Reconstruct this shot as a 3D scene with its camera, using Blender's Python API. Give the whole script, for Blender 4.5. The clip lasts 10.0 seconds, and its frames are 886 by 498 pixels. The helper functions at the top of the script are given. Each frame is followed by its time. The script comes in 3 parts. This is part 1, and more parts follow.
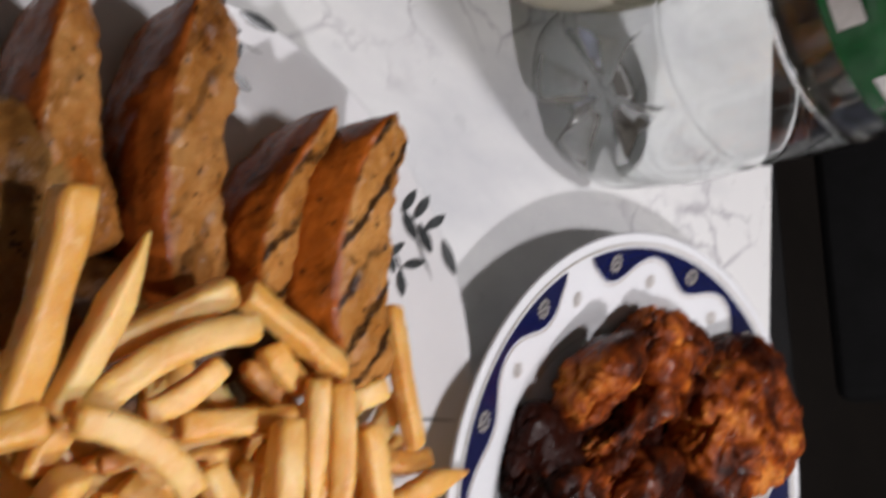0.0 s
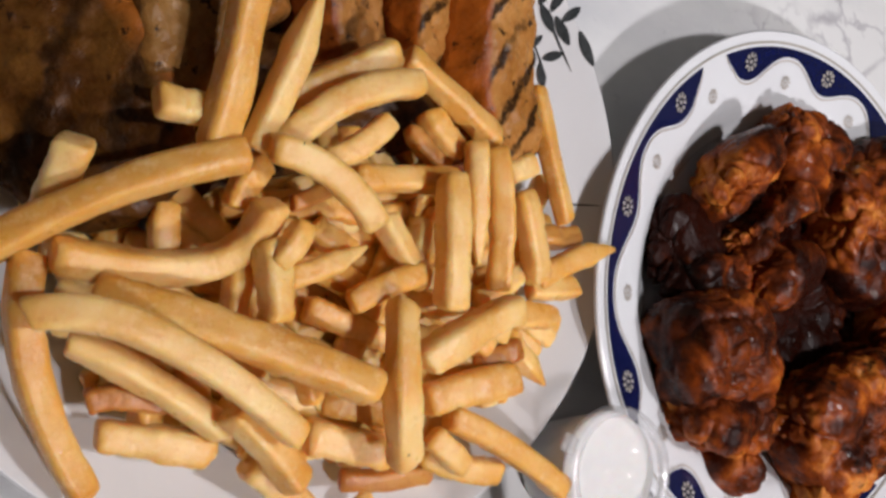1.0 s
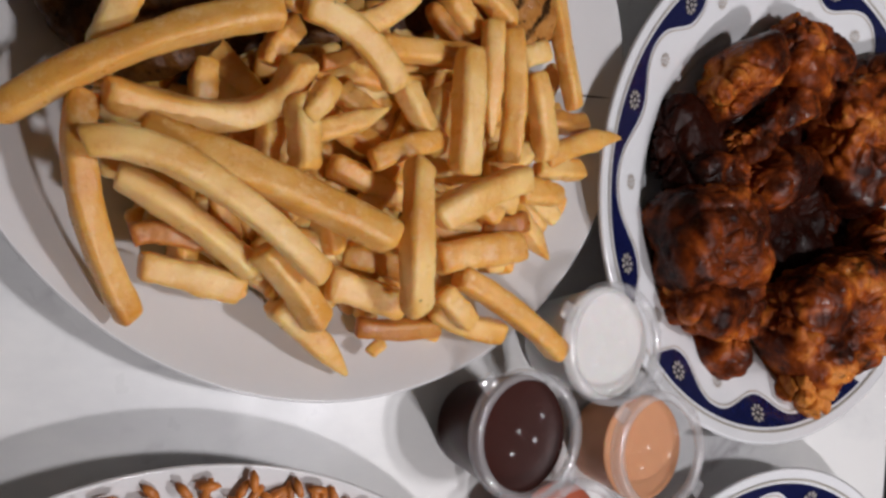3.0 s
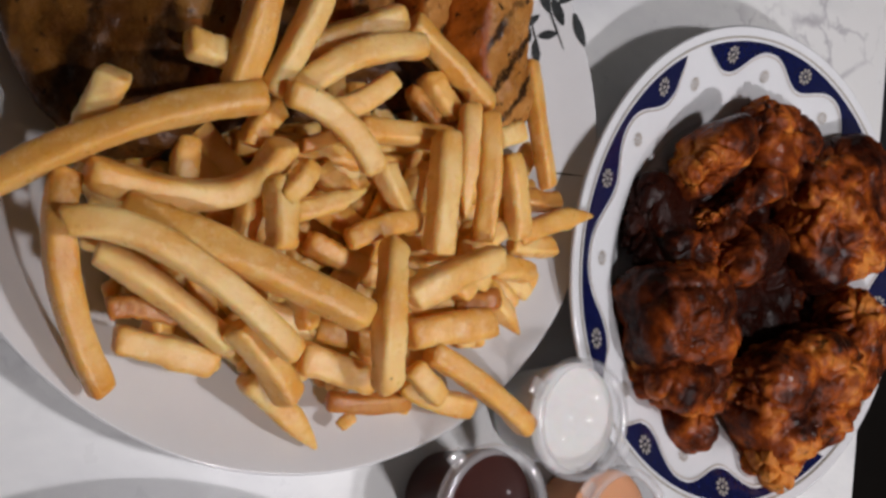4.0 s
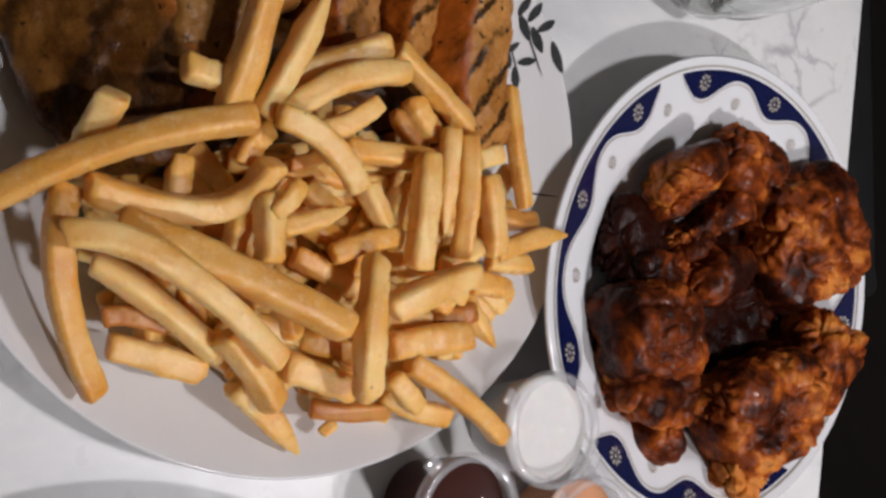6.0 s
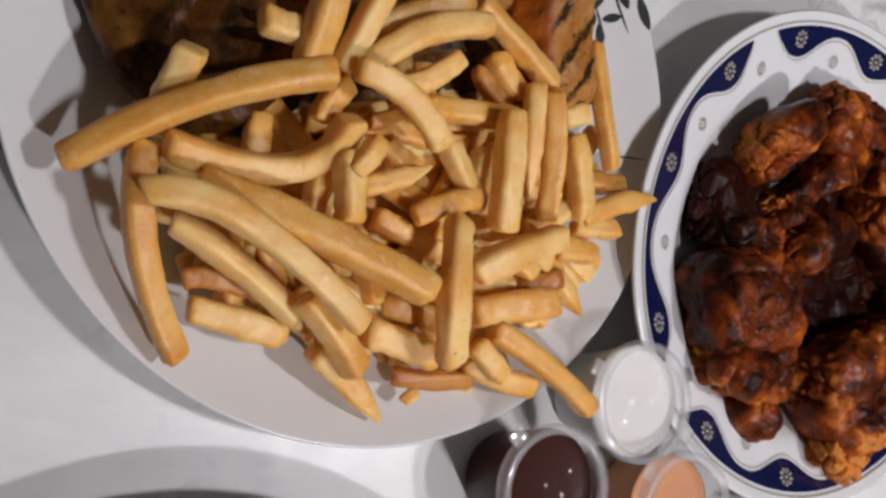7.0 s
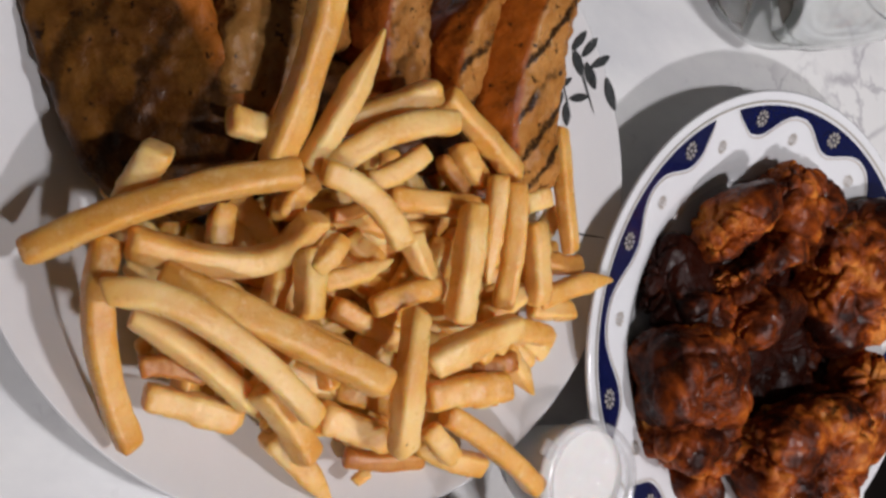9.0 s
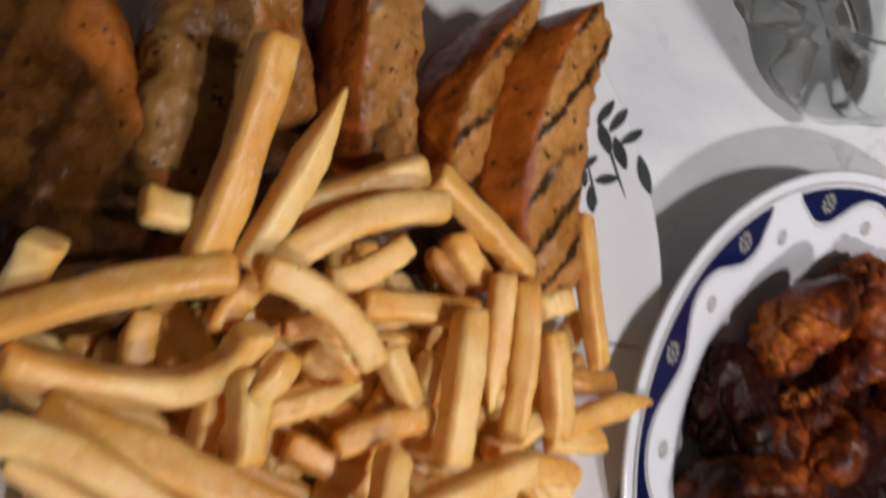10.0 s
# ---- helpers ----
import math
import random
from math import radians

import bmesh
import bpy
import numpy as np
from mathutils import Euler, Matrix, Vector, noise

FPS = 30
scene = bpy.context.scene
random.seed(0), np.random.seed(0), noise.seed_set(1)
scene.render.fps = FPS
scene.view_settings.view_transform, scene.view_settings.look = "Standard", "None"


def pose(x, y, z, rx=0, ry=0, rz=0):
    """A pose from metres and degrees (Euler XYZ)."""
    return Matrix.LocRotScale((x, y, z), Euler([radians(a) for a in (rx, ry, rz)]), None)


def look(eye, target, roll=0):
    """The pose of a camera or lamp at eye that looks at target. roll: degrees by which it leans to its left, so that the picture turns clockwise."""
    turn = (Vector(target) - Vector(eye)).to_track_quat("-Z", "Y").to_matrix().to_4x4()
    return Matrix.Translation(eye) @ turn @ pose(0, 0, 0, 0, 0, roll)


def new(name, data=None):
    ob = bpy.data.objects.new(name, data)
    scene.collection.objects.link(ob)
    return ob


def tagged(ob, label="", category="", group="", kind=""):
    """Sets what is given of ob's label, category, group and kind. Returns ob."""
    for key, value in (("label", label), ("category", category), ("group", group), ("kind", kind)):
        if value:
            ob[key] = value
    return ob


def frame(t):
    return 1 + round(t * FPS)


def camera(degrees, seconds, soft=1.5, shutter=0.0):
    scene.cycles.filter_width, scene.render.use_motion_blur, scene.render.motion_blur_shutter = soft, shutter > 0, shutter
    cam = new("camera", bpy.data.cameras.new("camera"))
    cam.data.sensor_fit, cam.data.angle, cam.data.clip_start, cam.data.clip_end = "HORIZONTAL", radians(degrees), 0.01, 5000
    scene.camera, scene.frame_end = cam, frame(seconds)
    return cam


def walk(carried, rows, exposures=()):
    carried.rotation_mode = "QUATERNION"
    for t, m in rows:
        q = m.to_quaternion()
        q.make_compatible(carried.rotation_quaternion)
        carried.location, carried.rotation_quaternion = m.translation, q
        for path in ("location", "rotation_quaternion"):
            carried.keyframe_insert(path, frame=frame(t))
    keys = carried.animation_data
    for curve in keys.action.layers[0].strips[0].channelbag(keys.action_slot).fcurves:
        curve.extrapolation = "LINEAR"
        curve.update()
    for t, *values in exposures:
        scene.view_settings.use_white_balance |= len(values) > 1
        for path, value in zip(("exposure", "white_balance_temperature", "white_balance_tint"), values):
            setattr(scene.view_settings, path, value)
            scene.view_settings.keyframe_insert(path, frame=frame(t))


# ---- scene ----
cam = camera(53.0, 10.0, soft=2.8, shutter=0.5)
PATH = [
    (0, (0.105, 0.111, 0.277), (1.359, 0.483, -1.236), 76.4),
    (0.5, (0.092, 0.084, 0.266), (1.247, 0.34, -1.347), 77.4),
    (1, (0.086, 0.063, 0.272), (1.17, 0.255, -1.398), 78.8),
    (1.5, (0.082, 0.056, 0.276), (1.178, 0.243, -1.386), 79.2),
    (1.9, (0.087, 0.051, 0.276), (1.052, 0.103, -1.475), 87.1),
    (2, (0.082, 0.054, 0.274), (1.085, 0.094, -1.456), 87.2),
    (3.3, (0.074, 0.033, 0.292), (1.143, 0.133, -1.396), 85.1),
    (3.5, (0.074, 0.039, 0.293), (1.15, 0.164, -1.388), 84.7),
    (4, (0.072, 0.048, 0.295), (1.171, 0.211, -1.368), 83.9),
    (4.5, (0.072, 0.052, 0.299), (1.186, 0.256, -1.35), 82.3),
    (5, (0.066, 0.049, 0.305), (1.184, 0.263, -1.339), 82.8),
    (5.2, (0.063, 0.048, 0.31), (1.201, 0.247, -1.323), 83.4),
    (6.5, (0.067, 0.045, 0.304), (1.146, 0.243, -1.369), 83.1),
    (7, (0.068, 0.04, 0.295), (1.065, 0.202, -1.432), 83.8),
    (7.5, (0.07, 0.045, 0.298), (1.079, 0.224, -1.419), 83.9),
    (8, (0.071, 0.07, 0.298), (1.106, 0.259, -1.403), 85.3),
    (8.5, (0.069, 0.078, 0.298), (1.119, 0.22, -1.399), 87.8),
    (9, (0.065, 0.074, 0.303), (1.124, 0.211, -1.388), 88.0),
    (9.5, (0.08, 0.058, 0.296), (1.086, 0.28, -1.418), 82.4),
    (10, (0.111, 0.086, 0.257), (1.059, 0.424, -1.471), 77.4),
]
walk(cam, [(t, look(eye, target, roll)) for t, eye, target, roll in PATH], exposures=[(0.0, 0.24), (0.5, 0.26), (1.0, 0.18), (2.0, 0.0), (3.5, -0.18), (5.0, -0.08), (6.5, -0.04), (7.0, -0.08), (8.0, 0.0), (10.0, 0.08)])

# ---- world and lamps ----
world = bpy.data.worlds.new("world")
scene.world = world
world.use_nodes = True
world.node_tree.nodes["Background"].inputs[0].default_value = (1.0, 0.96, 0.92, 1)
world.node_tree.nodes["Background"].inputs[1].default_value = 0.015

# unseen: a globe on a cord beyond the table, a small hanging lamp beside it
GLOBE_LAMP = (0.77, -0.09, 1.38)
HANGING_LAMP = (0.40, -0.62, 0.90)


globe = bpy.data.lights.new("bulb", "POINT")
globe.energy, globe.color, globe.shadow_soft_size = 35, (1.0, 0.965, 1.0), 0.065
new("bulb", globe).location = GLOBE_LAMP
spot = bpy.data.lights.new("bulb", "SPOT")
spot.energy, spot.color, spot.shadow_soft_size = 25, (1.0, 0.955, 0.99), 0.030
spot.spot_size, spot.spot_blend = math.radians(70), 1.0
new("bulb", spot).matrix_world = look(HANGING_LAMP, (0.47, 0.01, 0))


# ---- materials ----
class Nodes:
    """A material with a Principled shader, and short ways to add nodes to it."""

    def __init__(self, name, colour=(0.8, 0.8, 0.8), rough=0.5, metal=0.0):
        self.mat = bpy.data.materials.new(name)
        self.mat.use_nodes = True
        self.tree = self.mat.node_tree
        self.bsdf = self.tree.nodes["Principled BSDF"]
        self.set("Base Color", (*colour, 1))
        self.set("Roughness", rough)
        self.set("Metallic", metal)
        self.at = None

    def set(self, key, value):
        if isinstance(value, bpy.types.NodeSocket):
            self.tree.links.new(value, self.bsdf.inputs[key])
        else:
            self.bsdf.inputs[key].default_value = value

    def node(self, kind, **inputs):
        n = self.tree.nodes.new(kind)
        for key, value in inputs.items():
            key = key.replace("_", " ")
            if isinstance(value, bpy.types.NodeSocket):
                self.tree.links.new(value, n.inputs[key])
            else:
                n.inputs[key].default_value = value
        return n

    def coords(self, scale=(1, 1, 1), spin=0.0, shift=None):
        c = self.tree.nodes.new("ShaderNodeTexCoord")
        m = self.node("ShaderNodeMapping", Scale=scale, Rotation=(0, 0, spin))
        self.tree.links.new(c.outputs["Object"], m.inputs["Vector"])
        if shift is not None:
            self.tree.links.new(shift, m.inputs["Location"])
        return m.outputs[0]

    def noise(self, scale, detail=4.0, rough=0.6, vector=None, distort=0.0):
        n = self.node("ShaderNodeTexNoise", Scale=scale, Detail=detail, Roughness=rough, Distortion=distort)
        self.tree.links.new(vector if vector is not None else self.coords(), n.inputs["Vector"])
        return n.outputs["Fac"]

    def ramp(self, fac, *stops):
        n = self.tree.nodes.new("ShaderNodeValToRGB")
        while len(n.color_ramp.elements) < len(stops):
            n.color_ramp.elements.new(0.5)
        for e, (p, c) in zip(n.color_ramp.elements, stops):
            e.position = p
            e.color = (*c, 1) if len(c) == 3 else c
        self.tree.links.new(fac, n.inputs[0])
        return n.outputs[0]

    def mix(self, fac, a, b, blend="MIX"):
        n = self.tree.nodes.new("ShaderNodeMix")
        n.data_type, n.blend_type = "RGBA", blend
        for key, value in ((0, fac), (6, a), (7, b)):
            if isinstance(value, bpy.types.NodeSocket):
                self.tree.links.new(value, n.inputs[key])
            else:
                n.inputs[key].default_value = value if key == 0 else (*value, 1)
        return n.outputs[2]

    def maths(self, op, a, b=0.0):
        n = self.tree.nodes.new("ShaderNodeMath")
        n.operation = op
        for i, value in enumerate((a, b)):
            if isinstance(value, bpy.types.NodeSocket):
                self.tree.links.new(value, n.inputs[i])
            else:
                n.inputs[i].default_value = value
        return n.outputs[0]

    def bump(self, height, strength=0.3, distance=0.001):
        last = self.bsdf.inputs["Normal"]
        n = self.node("ShaderNodeBump", Strength=strength, Distance=distance, Height=height)
        if last.is_linked:
            self.tree.links.new(last.links[0].from_socket, n.inputs["Normal"])
        self.tree.links.new(n.outputs[0], last)

    def chance(self):
        return self.tree.nodes.new("ShaderNodeObjectInfo").outputs["Random"]


def grey(v):
    return (v, v, v)


def marble():
    m = Nodes("marble_laminate", rough=0.3)
    v = m.coords()
    warp = m.noise(9, 5, 0.65, v)
    vec = m.node("ShaderNodeVectorMath")
    vec.operation = "MULTIPLY_ADD"
    m.tree.links.new(warp, vec.inputs[0])
    vec.inputs[1].default_value = (0.10, 0.10, 0)
    m.tree.links.new(v, vec.inputs[2])
    cells = m.node("ShaderNodeTexVoronoi", Scale=24.0)
    cells.feature = "DISTANCE_TO_EDGE"
    m.tree.links.new(vec.outputs[0], cells.inputs["Vector"])
    fine = m.ramp(cells.outputs["Distance"], (0.0, grey(0.0)), (0.045, grey(1.0)))
    where = m.ramp(m.noise(7, 4, 0.6, m.coords((1, 1.4, 1), 0.6)), (0.51, grey(1.0)), (0.63, grey(0.0)))
    vein = m.mix(where, fine, (1, 1, 1))
    cloud = m.ramp(m.noise(5.0, 6, 0.6, m.coords((1, 2, 1), 0.9)), (0.32, (0.58, 0.59, 0.61)), (0.56, (0.80, 0.80, 0.79)))
    col = m.mix(vein, (0.44, 0.43, 0.45), cloud)
    m.set("Base Color", col)
    m.set("Roughness", m.ramp(m.noise(60, 3), (0.3, grey(0.26)), (0.7, grey(0.40))))
    return m.mat


def porcelain(name, tint):
    m = Nodes(name, tint, 0.10)
    m.set("Base Color", m.ramp(m.noise(30, 4), (0.3, tuple(c * 0.96 for c in tint)), (0.7, tint)))
    m.set("Roughness", m.ramp(m.noise(40, 5), (0.35, grey(0.08)), (0.7, grey(0.2))))
    m.set("Coat Weight", 0.3)
    return m.mat


def plain(name, colour, rough=0.4, metal=0.0, vary=0.15, scale=200):
    m = Nodes(name, colour, rough, metal)
    m.set("Base Color", m.ramp(m.noise(scale, 4), (0.3, tuple(c * (1 - vary) for c in colour)), (0.7, tuple(min(1, c * (1 + vary)) for c in colour))))
    return m.mat


def potato(name, pale, gold, brown, at):
    """Fried potato: pale sides, golden corners and ends (the crisp layer of the mesh), small blisters."""
    m = Nodes(name, rough=0.42)
    r = m.chance()
    off = m.node("ShaderNodeCombineXYZ", X=m.maths("MULTIPLY", r, 7.0), Y=m.maths("MULTIPLY", r, 3.0))
    v = m.coords(shift=off.outputs[0])
    crisp = m.tree.nodes.new("ShaderNodeAttribute")
    crisp.attribute_name = "crisp"
    big = m.noise(60, 4, 0.6, v)
    k = m.maths("ADD", big, m.maths("MULTIPLY", m.maths("SUBTRACT", r, 0.5), 0.27))
    k = m.maths("ADD", k, m.maths("MULTIPLY", m.maths("MULTIPLY", crisp.outputs["Fac"], m.noise(130, 4, 0.6, v)), 0.40))
    col = m.ramp(k, (0.34, pale), (0.58, gold), (0.92, brown))
    blotch = m.ramp(m.noise(190, 5, 0.7, v), (at, grey(0.0)), (at + 0.2, grey(0.6)))
    col = m.mix(blotch, col, brown)
    flour = m.ramp(m.noise(240, 6, 0.75, v), (0.50, grey(0.0)), (0.68, grey(0.6)))
    col = m.mix(flour, col, tuple(min(1.0, c * f) for c, f in zip(pale, (1.06, 1.16, 1.5))))
    speck = m.ramp(m.noise(300, 2, 0.5, v), (0.78, grey(0.0)), (0.81, grey(0.9)))
    col = m.mix(speck, col, (0.12, 0.045, 0.01))
    m.set("Base Color", col)
    m.set("Roughness", m.ramp(m.noise(260, 3, 0.6, v), (0.3, grey(0.24)), (0.7, grey(0.46))))
    m.set("Subsurface Weight", 0.85)
    m.set("Subsurface Radius", (1.0, 0.72, 0.40))
    m.set("Subsurface Scale", 0.0042)
    m.bump(m.noise(560, 5, 0.7, v), 0.3, 0.0006)
    m.bump(m.noise(170, 5, 0.65, v), 0.5, 0.0013)
    return m.mat


def grilled(name, pale, mid, char, rind, stripes, spin, pitch, cover, shore, gloss=0.10):
    """Seared chicken: a tanned ground, scorched bars from a grill, a smooth orange rind (the mesh's own layer),
    pepper specks and a wet gloss."""
    m = Nodes(name, rough=0.3)
    r = m.chance()
    off = m.node("ShaderNodeCombineXYZ", X=m.maths("MULTIPLY", r, 5.0), Z=m.maths("MULTIPLY", r, 2.0))
    v = m.coords(shift=off.outputs[0])
    ground = m.maths("ADD", m.maths("MULTIPLY", m.noise(30, 4, 0.6, v), 0.6), m.maths("MULTIPLY", m.noise(130, 6, 0.7, v), 0.4))
    col = m.ramp(ground, (0.33, char), (0.45, mid), (0.60, pale))
    wave = m.node("ShaderNodeTexWave", Scale=pitch, Distortion=3.2, Detail=4.0, Detail_Scale=3.0, Detail_Roughness=0.65)
    wave.bands_direction = "X"
    m.tree.links.new(m.coords(spin=spin, shift=off.outputs[0]), wave.inputs["Vector"])
    bars = m.ramp(wave.outputs["Fac"], (0.74, grey(0.0)), (0.96, grey(stripes)))
    patch = m.ramp(m.noise(46, 5, 0.65, v), (cover, grey(0.0)), (cover + 0.16, grey(1.0)))
    layer = m.tree.nodes.new("ShaderNodeAttribute")
    layer.attribute_name = "rind"
    edge = m.ramp(layer.outputs["Fac"], (shore, grey(0.0)), (shore + 0.25, grey(1.0)))
    tan = m.ramp(m.noise(75, 5, 0.65, v), (0.32, tuple(x * 0.35 for x in rind)), (0.46, tuple(x * 0.8 for x in rind)), (0.68, tuple(min(1, x * 1.25) for x in rind)))
    col = m.mix(m.maths("MULTIPLY", bars, patch), col, (0.016, 0.007, 0.003))
    col = m.mix(edge, col, tan)
    speck = m.ramp(m.noise(230, 4, 0.65, v), (0.61, grey(0.0)), (0.67, grey(0.93)))
    col = m.mix(speck, col, (0.018, 0.007, 0.003))
    m.set("Base Color", col)
    m.set("Roughness", m.ramp(m.noise(190, 4, 0.65, v), (0.38, grey(gloss)), (0.58, grey(gloss + 0.20))))
    m.set("Specular IOR Level", 0.18)
    m.set("Subsurface Weight", 0.06)
    m.set("Subsurface Scale", 0.002)
    m.bump(m.noise(420, 4, 0.6, v), 0.32, 0.0007)
    m.bump(m.noise(110, 5, 0.65, v), 0.55, 0.0022)
    m.bump(m.maths("SUBTRACT", 1.0, bars), 0.25, 0.0008)
    return m.mat


def barbecue(name, shade=0.0, char=0.0, shine=0.15):
    """Sticky red-brown glaze; paler orange meat where it is torn (the mesh's own layer), scorched patches."""
    m = Nodes(name, rough=0.3)
    r = m.chance()
    off = m.node("ShaderNodeCombineXYZ", X=m.maths("MULTIPLY", r, 5.0), Y=m.maths("MULTIPLY", r, 9.0))
    v = m.coords(shift=off.outputs[0])
    torn = m.tree.nodes.new("ShaderNodeAttribute")
    torn.attribute_name = "torn"
    k = m.maths("ADD", m.maths("MULTIPLY", m.noise(44, 3, 0.55, v, 0.8), 0.72), m.maths("MULTIPLY", m.noise(190, 5, 0.65, v, 0.5), 0.28))
    k = m.maths("ADD", k, m.maths("MULTIPLY", m.maths("SUBTRACT", torn.outputs["Fac"], 0.5), 0.13))
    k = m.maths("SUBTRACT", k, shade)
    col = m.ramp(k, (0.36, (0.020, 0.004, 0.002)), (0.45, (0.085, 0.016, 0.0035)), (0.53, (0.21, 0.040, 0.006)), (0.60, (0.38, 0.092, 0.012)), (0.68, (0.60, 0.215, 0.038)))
    burnt = m.ramp(m.noise(85, 6, 0.7, v, 0.5), (0.60 - char, grey(0.0)), (0.68 - char, grey(0.92)))
    col = m.mix(burnt, col, (0.013, 0.007, 0.005))
    m.set("Base Color", col)
    m.set("Roughness", m.ramp(m.maths("ADD", m.noise(140, 4, 0.6, v), m.maths("MULTIPLY", torn.outputs["Fac"], 0.10)), (0.44, grey(0.16)), (0.60, grey(0.50))))
    m.set("Specular IOR Level", shine)
    m.set("Subsurface Weight", 0.08)
    m.set("Subsurface Scale", 0.002)
    m.bump(m.noise(420, 4, 0.6, v, 0.5), 0.30, 0.0006)
    m.bump(m.noise(150, 4, 0.6, v, 0.6), 0.5, 0.0016)
    return m.mat


def clear(name, tint, rough, ior, mixed=0.0):
    m = Nodes(name, tint, rough)
    m.set("Transmission Weight", 1.0 - mixed)
    m.set("IOR", ior)
    return m.mat


def film(name, tint, gloss, cover):
    """Thin clear plastic that hardly bends light: see-through, with a share of gloss and a share of milky haze."""
    m = Nodes(name, tint, 0.3)
    tree = m.tree
    see = tree.nodes.new("ShaderNodeBsdfTransparent")
    shine = tree.nodes.new("ShaderNodeBsdfGlossy")
    shine.inputs["Roughness"].default_value = 0.08
    first, last = tree.nodes.new("ShaderNodeMixShader"), tree.nodes.new("ShaderNodeMixShader")
    first.inputs[0].default_value, last.inputs[0].default_value = gloss, cover
    tree.links.new(see.outputs[0], first.inputs[1])
    tree.links.new(shine.outputs[0], first.inputs[2])
    tree.links.new(first.outputs[0], last.inputs[1])
    tree.links.new(m.bsdf.outputs[0], last.inputs[2])
    tree.links.new(last.outputs[0], tree.nodes["Material Output"].inputs["Surface"])
    return m.mat


MARBLE = marble()
PLATE_WHITE = porcelain("plate_glaze", (0.74, 0.74, 0.75))
PLATTER_WHITE = porcelain("platter_glaze", (0.78, 0.79, 0.81))
COBALT = plain("cobalt_glaze", (0.006, 0.009, 0.052), 0.14, 0.0, 0.25, 300)
GILT = plain("gilt_line", (0.40, 0.37, 0.32), 0.3, 0.1, 0.2, 400)
FADED = plain("faded_gilt", (0.48, 0.43, 0.38), 0.35, 0.1, 0.2, 900)
LEAF_BLACK = plain("black_transfer", (0.030, 0.034, 0.036), 0.22, 0.0, 0.4, 500)
FRY = potato("fried_potato", (0.89, 0.60, 0.240), (0.77, 0.405, 0.084), (0.57, 0.215, 0.026), 0.58)
FRY_BROWN = potato("browned_potato", (0.62, 0.30, 0.065), (0.50, 0.19, 0.034), (0.32, 0.09, 0.014), 0.50)
CHOP = grilled("seared_chicken", (0.50, 0.235, 0.068), (0.33, 0.130, 0.026), (0.13, 0.038, 0.006), (0.34, 0.082, 0.009), 0.95, -1.0, 25.0, 0.34, 0.40)
CUT = grilled("pale_cut_chicken", (0.42, 0.20, 0.062), (0.30, 0.118, 0.026), (0.12, 0.038, 0.006), (0.24, 0.058, 0.008), 0.60, -1.0, 27.0, 0.46, 0.40)
SPECKLED = grilled("speckled_chicken", (0.29, 0.150, 0.045), (0.19, 0.080, 0.018), (0.05, 0.016, 0.003), (0.36, 0.105, 0.015), 0.60, -0.6, 14.0, 0.50, 0.40, 0.14)
FLAT = grilled("dark_seared_chicken", (0.150, 0.062, 0.012), (0.070, 0.024, 0.0042), (0.022, 0.0065, 0.0014), (0.32, 0.098, 0.015), 0.70, -0.7, 15.0, 0.34, 0.66, 0.20)
GLAZE = barbecue("barbecue_glaze", 0.0, 0.0)
TORN = barbecue("torn_barbecue_meat", -0.055)
SCORCHED = barbecue("scorched_barbecue_glaze", 0.02, 0.07)
CHARRED = barbecue("charred_barbecue_glaze", -0.03, 0.05)
# sauce, coloured near black to hold the shade of the gaps as well
SHADED_DRIP = barbecue("shaded_drippings", 0.22, 0.0, 0.10)
CLEAR_PLASTIC = film("clear_plastic", (0.8, 0.8, 0.8), 0.005, 0.002)
RIM_PLASTIC = film("thick_clear_plastic", (0.8, 0.8, 0.82), 0.08, 0.18)
PET = clear("clear_bottle", (0.97, 0.985, 0.98), 0.0, 1.45)
GREEN = plain("green_label", (0.004, 0.17, 0.028), 0.25, 0.0, 0.2, 60)
LABEL_WHITE = plain("label_print", (0.70, 0.70, 0.68), 0.3)


# ---- builders ----
def part(name, bm, material, parent=None, label="", smooth=True):
    """Links a bmesh as one mesh object, under a thing where one is given."""
    me = bpy.data.meshes.new(name)
    bmesh.ops.recalc_face_normals(bm, faces=bm.faces)
    bm.to_mesh(me)
    bm.free()
    me.materials.append(material)
    for p in me.polygons:
        p.use_smooth = smooth
    ob = new(name, me)
    if parent is not None:
        ob.parent = parent
    return tagged(ob, label)


def thing(name, label, category, group="", place=(0, 0, 0), kind=""):
    ob = new(name)
    ob.location = place
    ob.empty_display_size = 0.02
    return tagged(ob, label, category, group, kind)


def box(bm, size, m=Matrix(), bevel=0.0):
    made = bmesh.ops.create_cube(bm, size=1.0, matrix=m @ Matrix.Diagonal((*size, 1)))
    if bevel:
        edges = {e for v in made["verts"] for e in v.link_edges}
        bmesh.ops.bevel(bm, geom=list(edges), offset=bevel, segments=3, affect="EDGES", profile=0.5)
    return bm


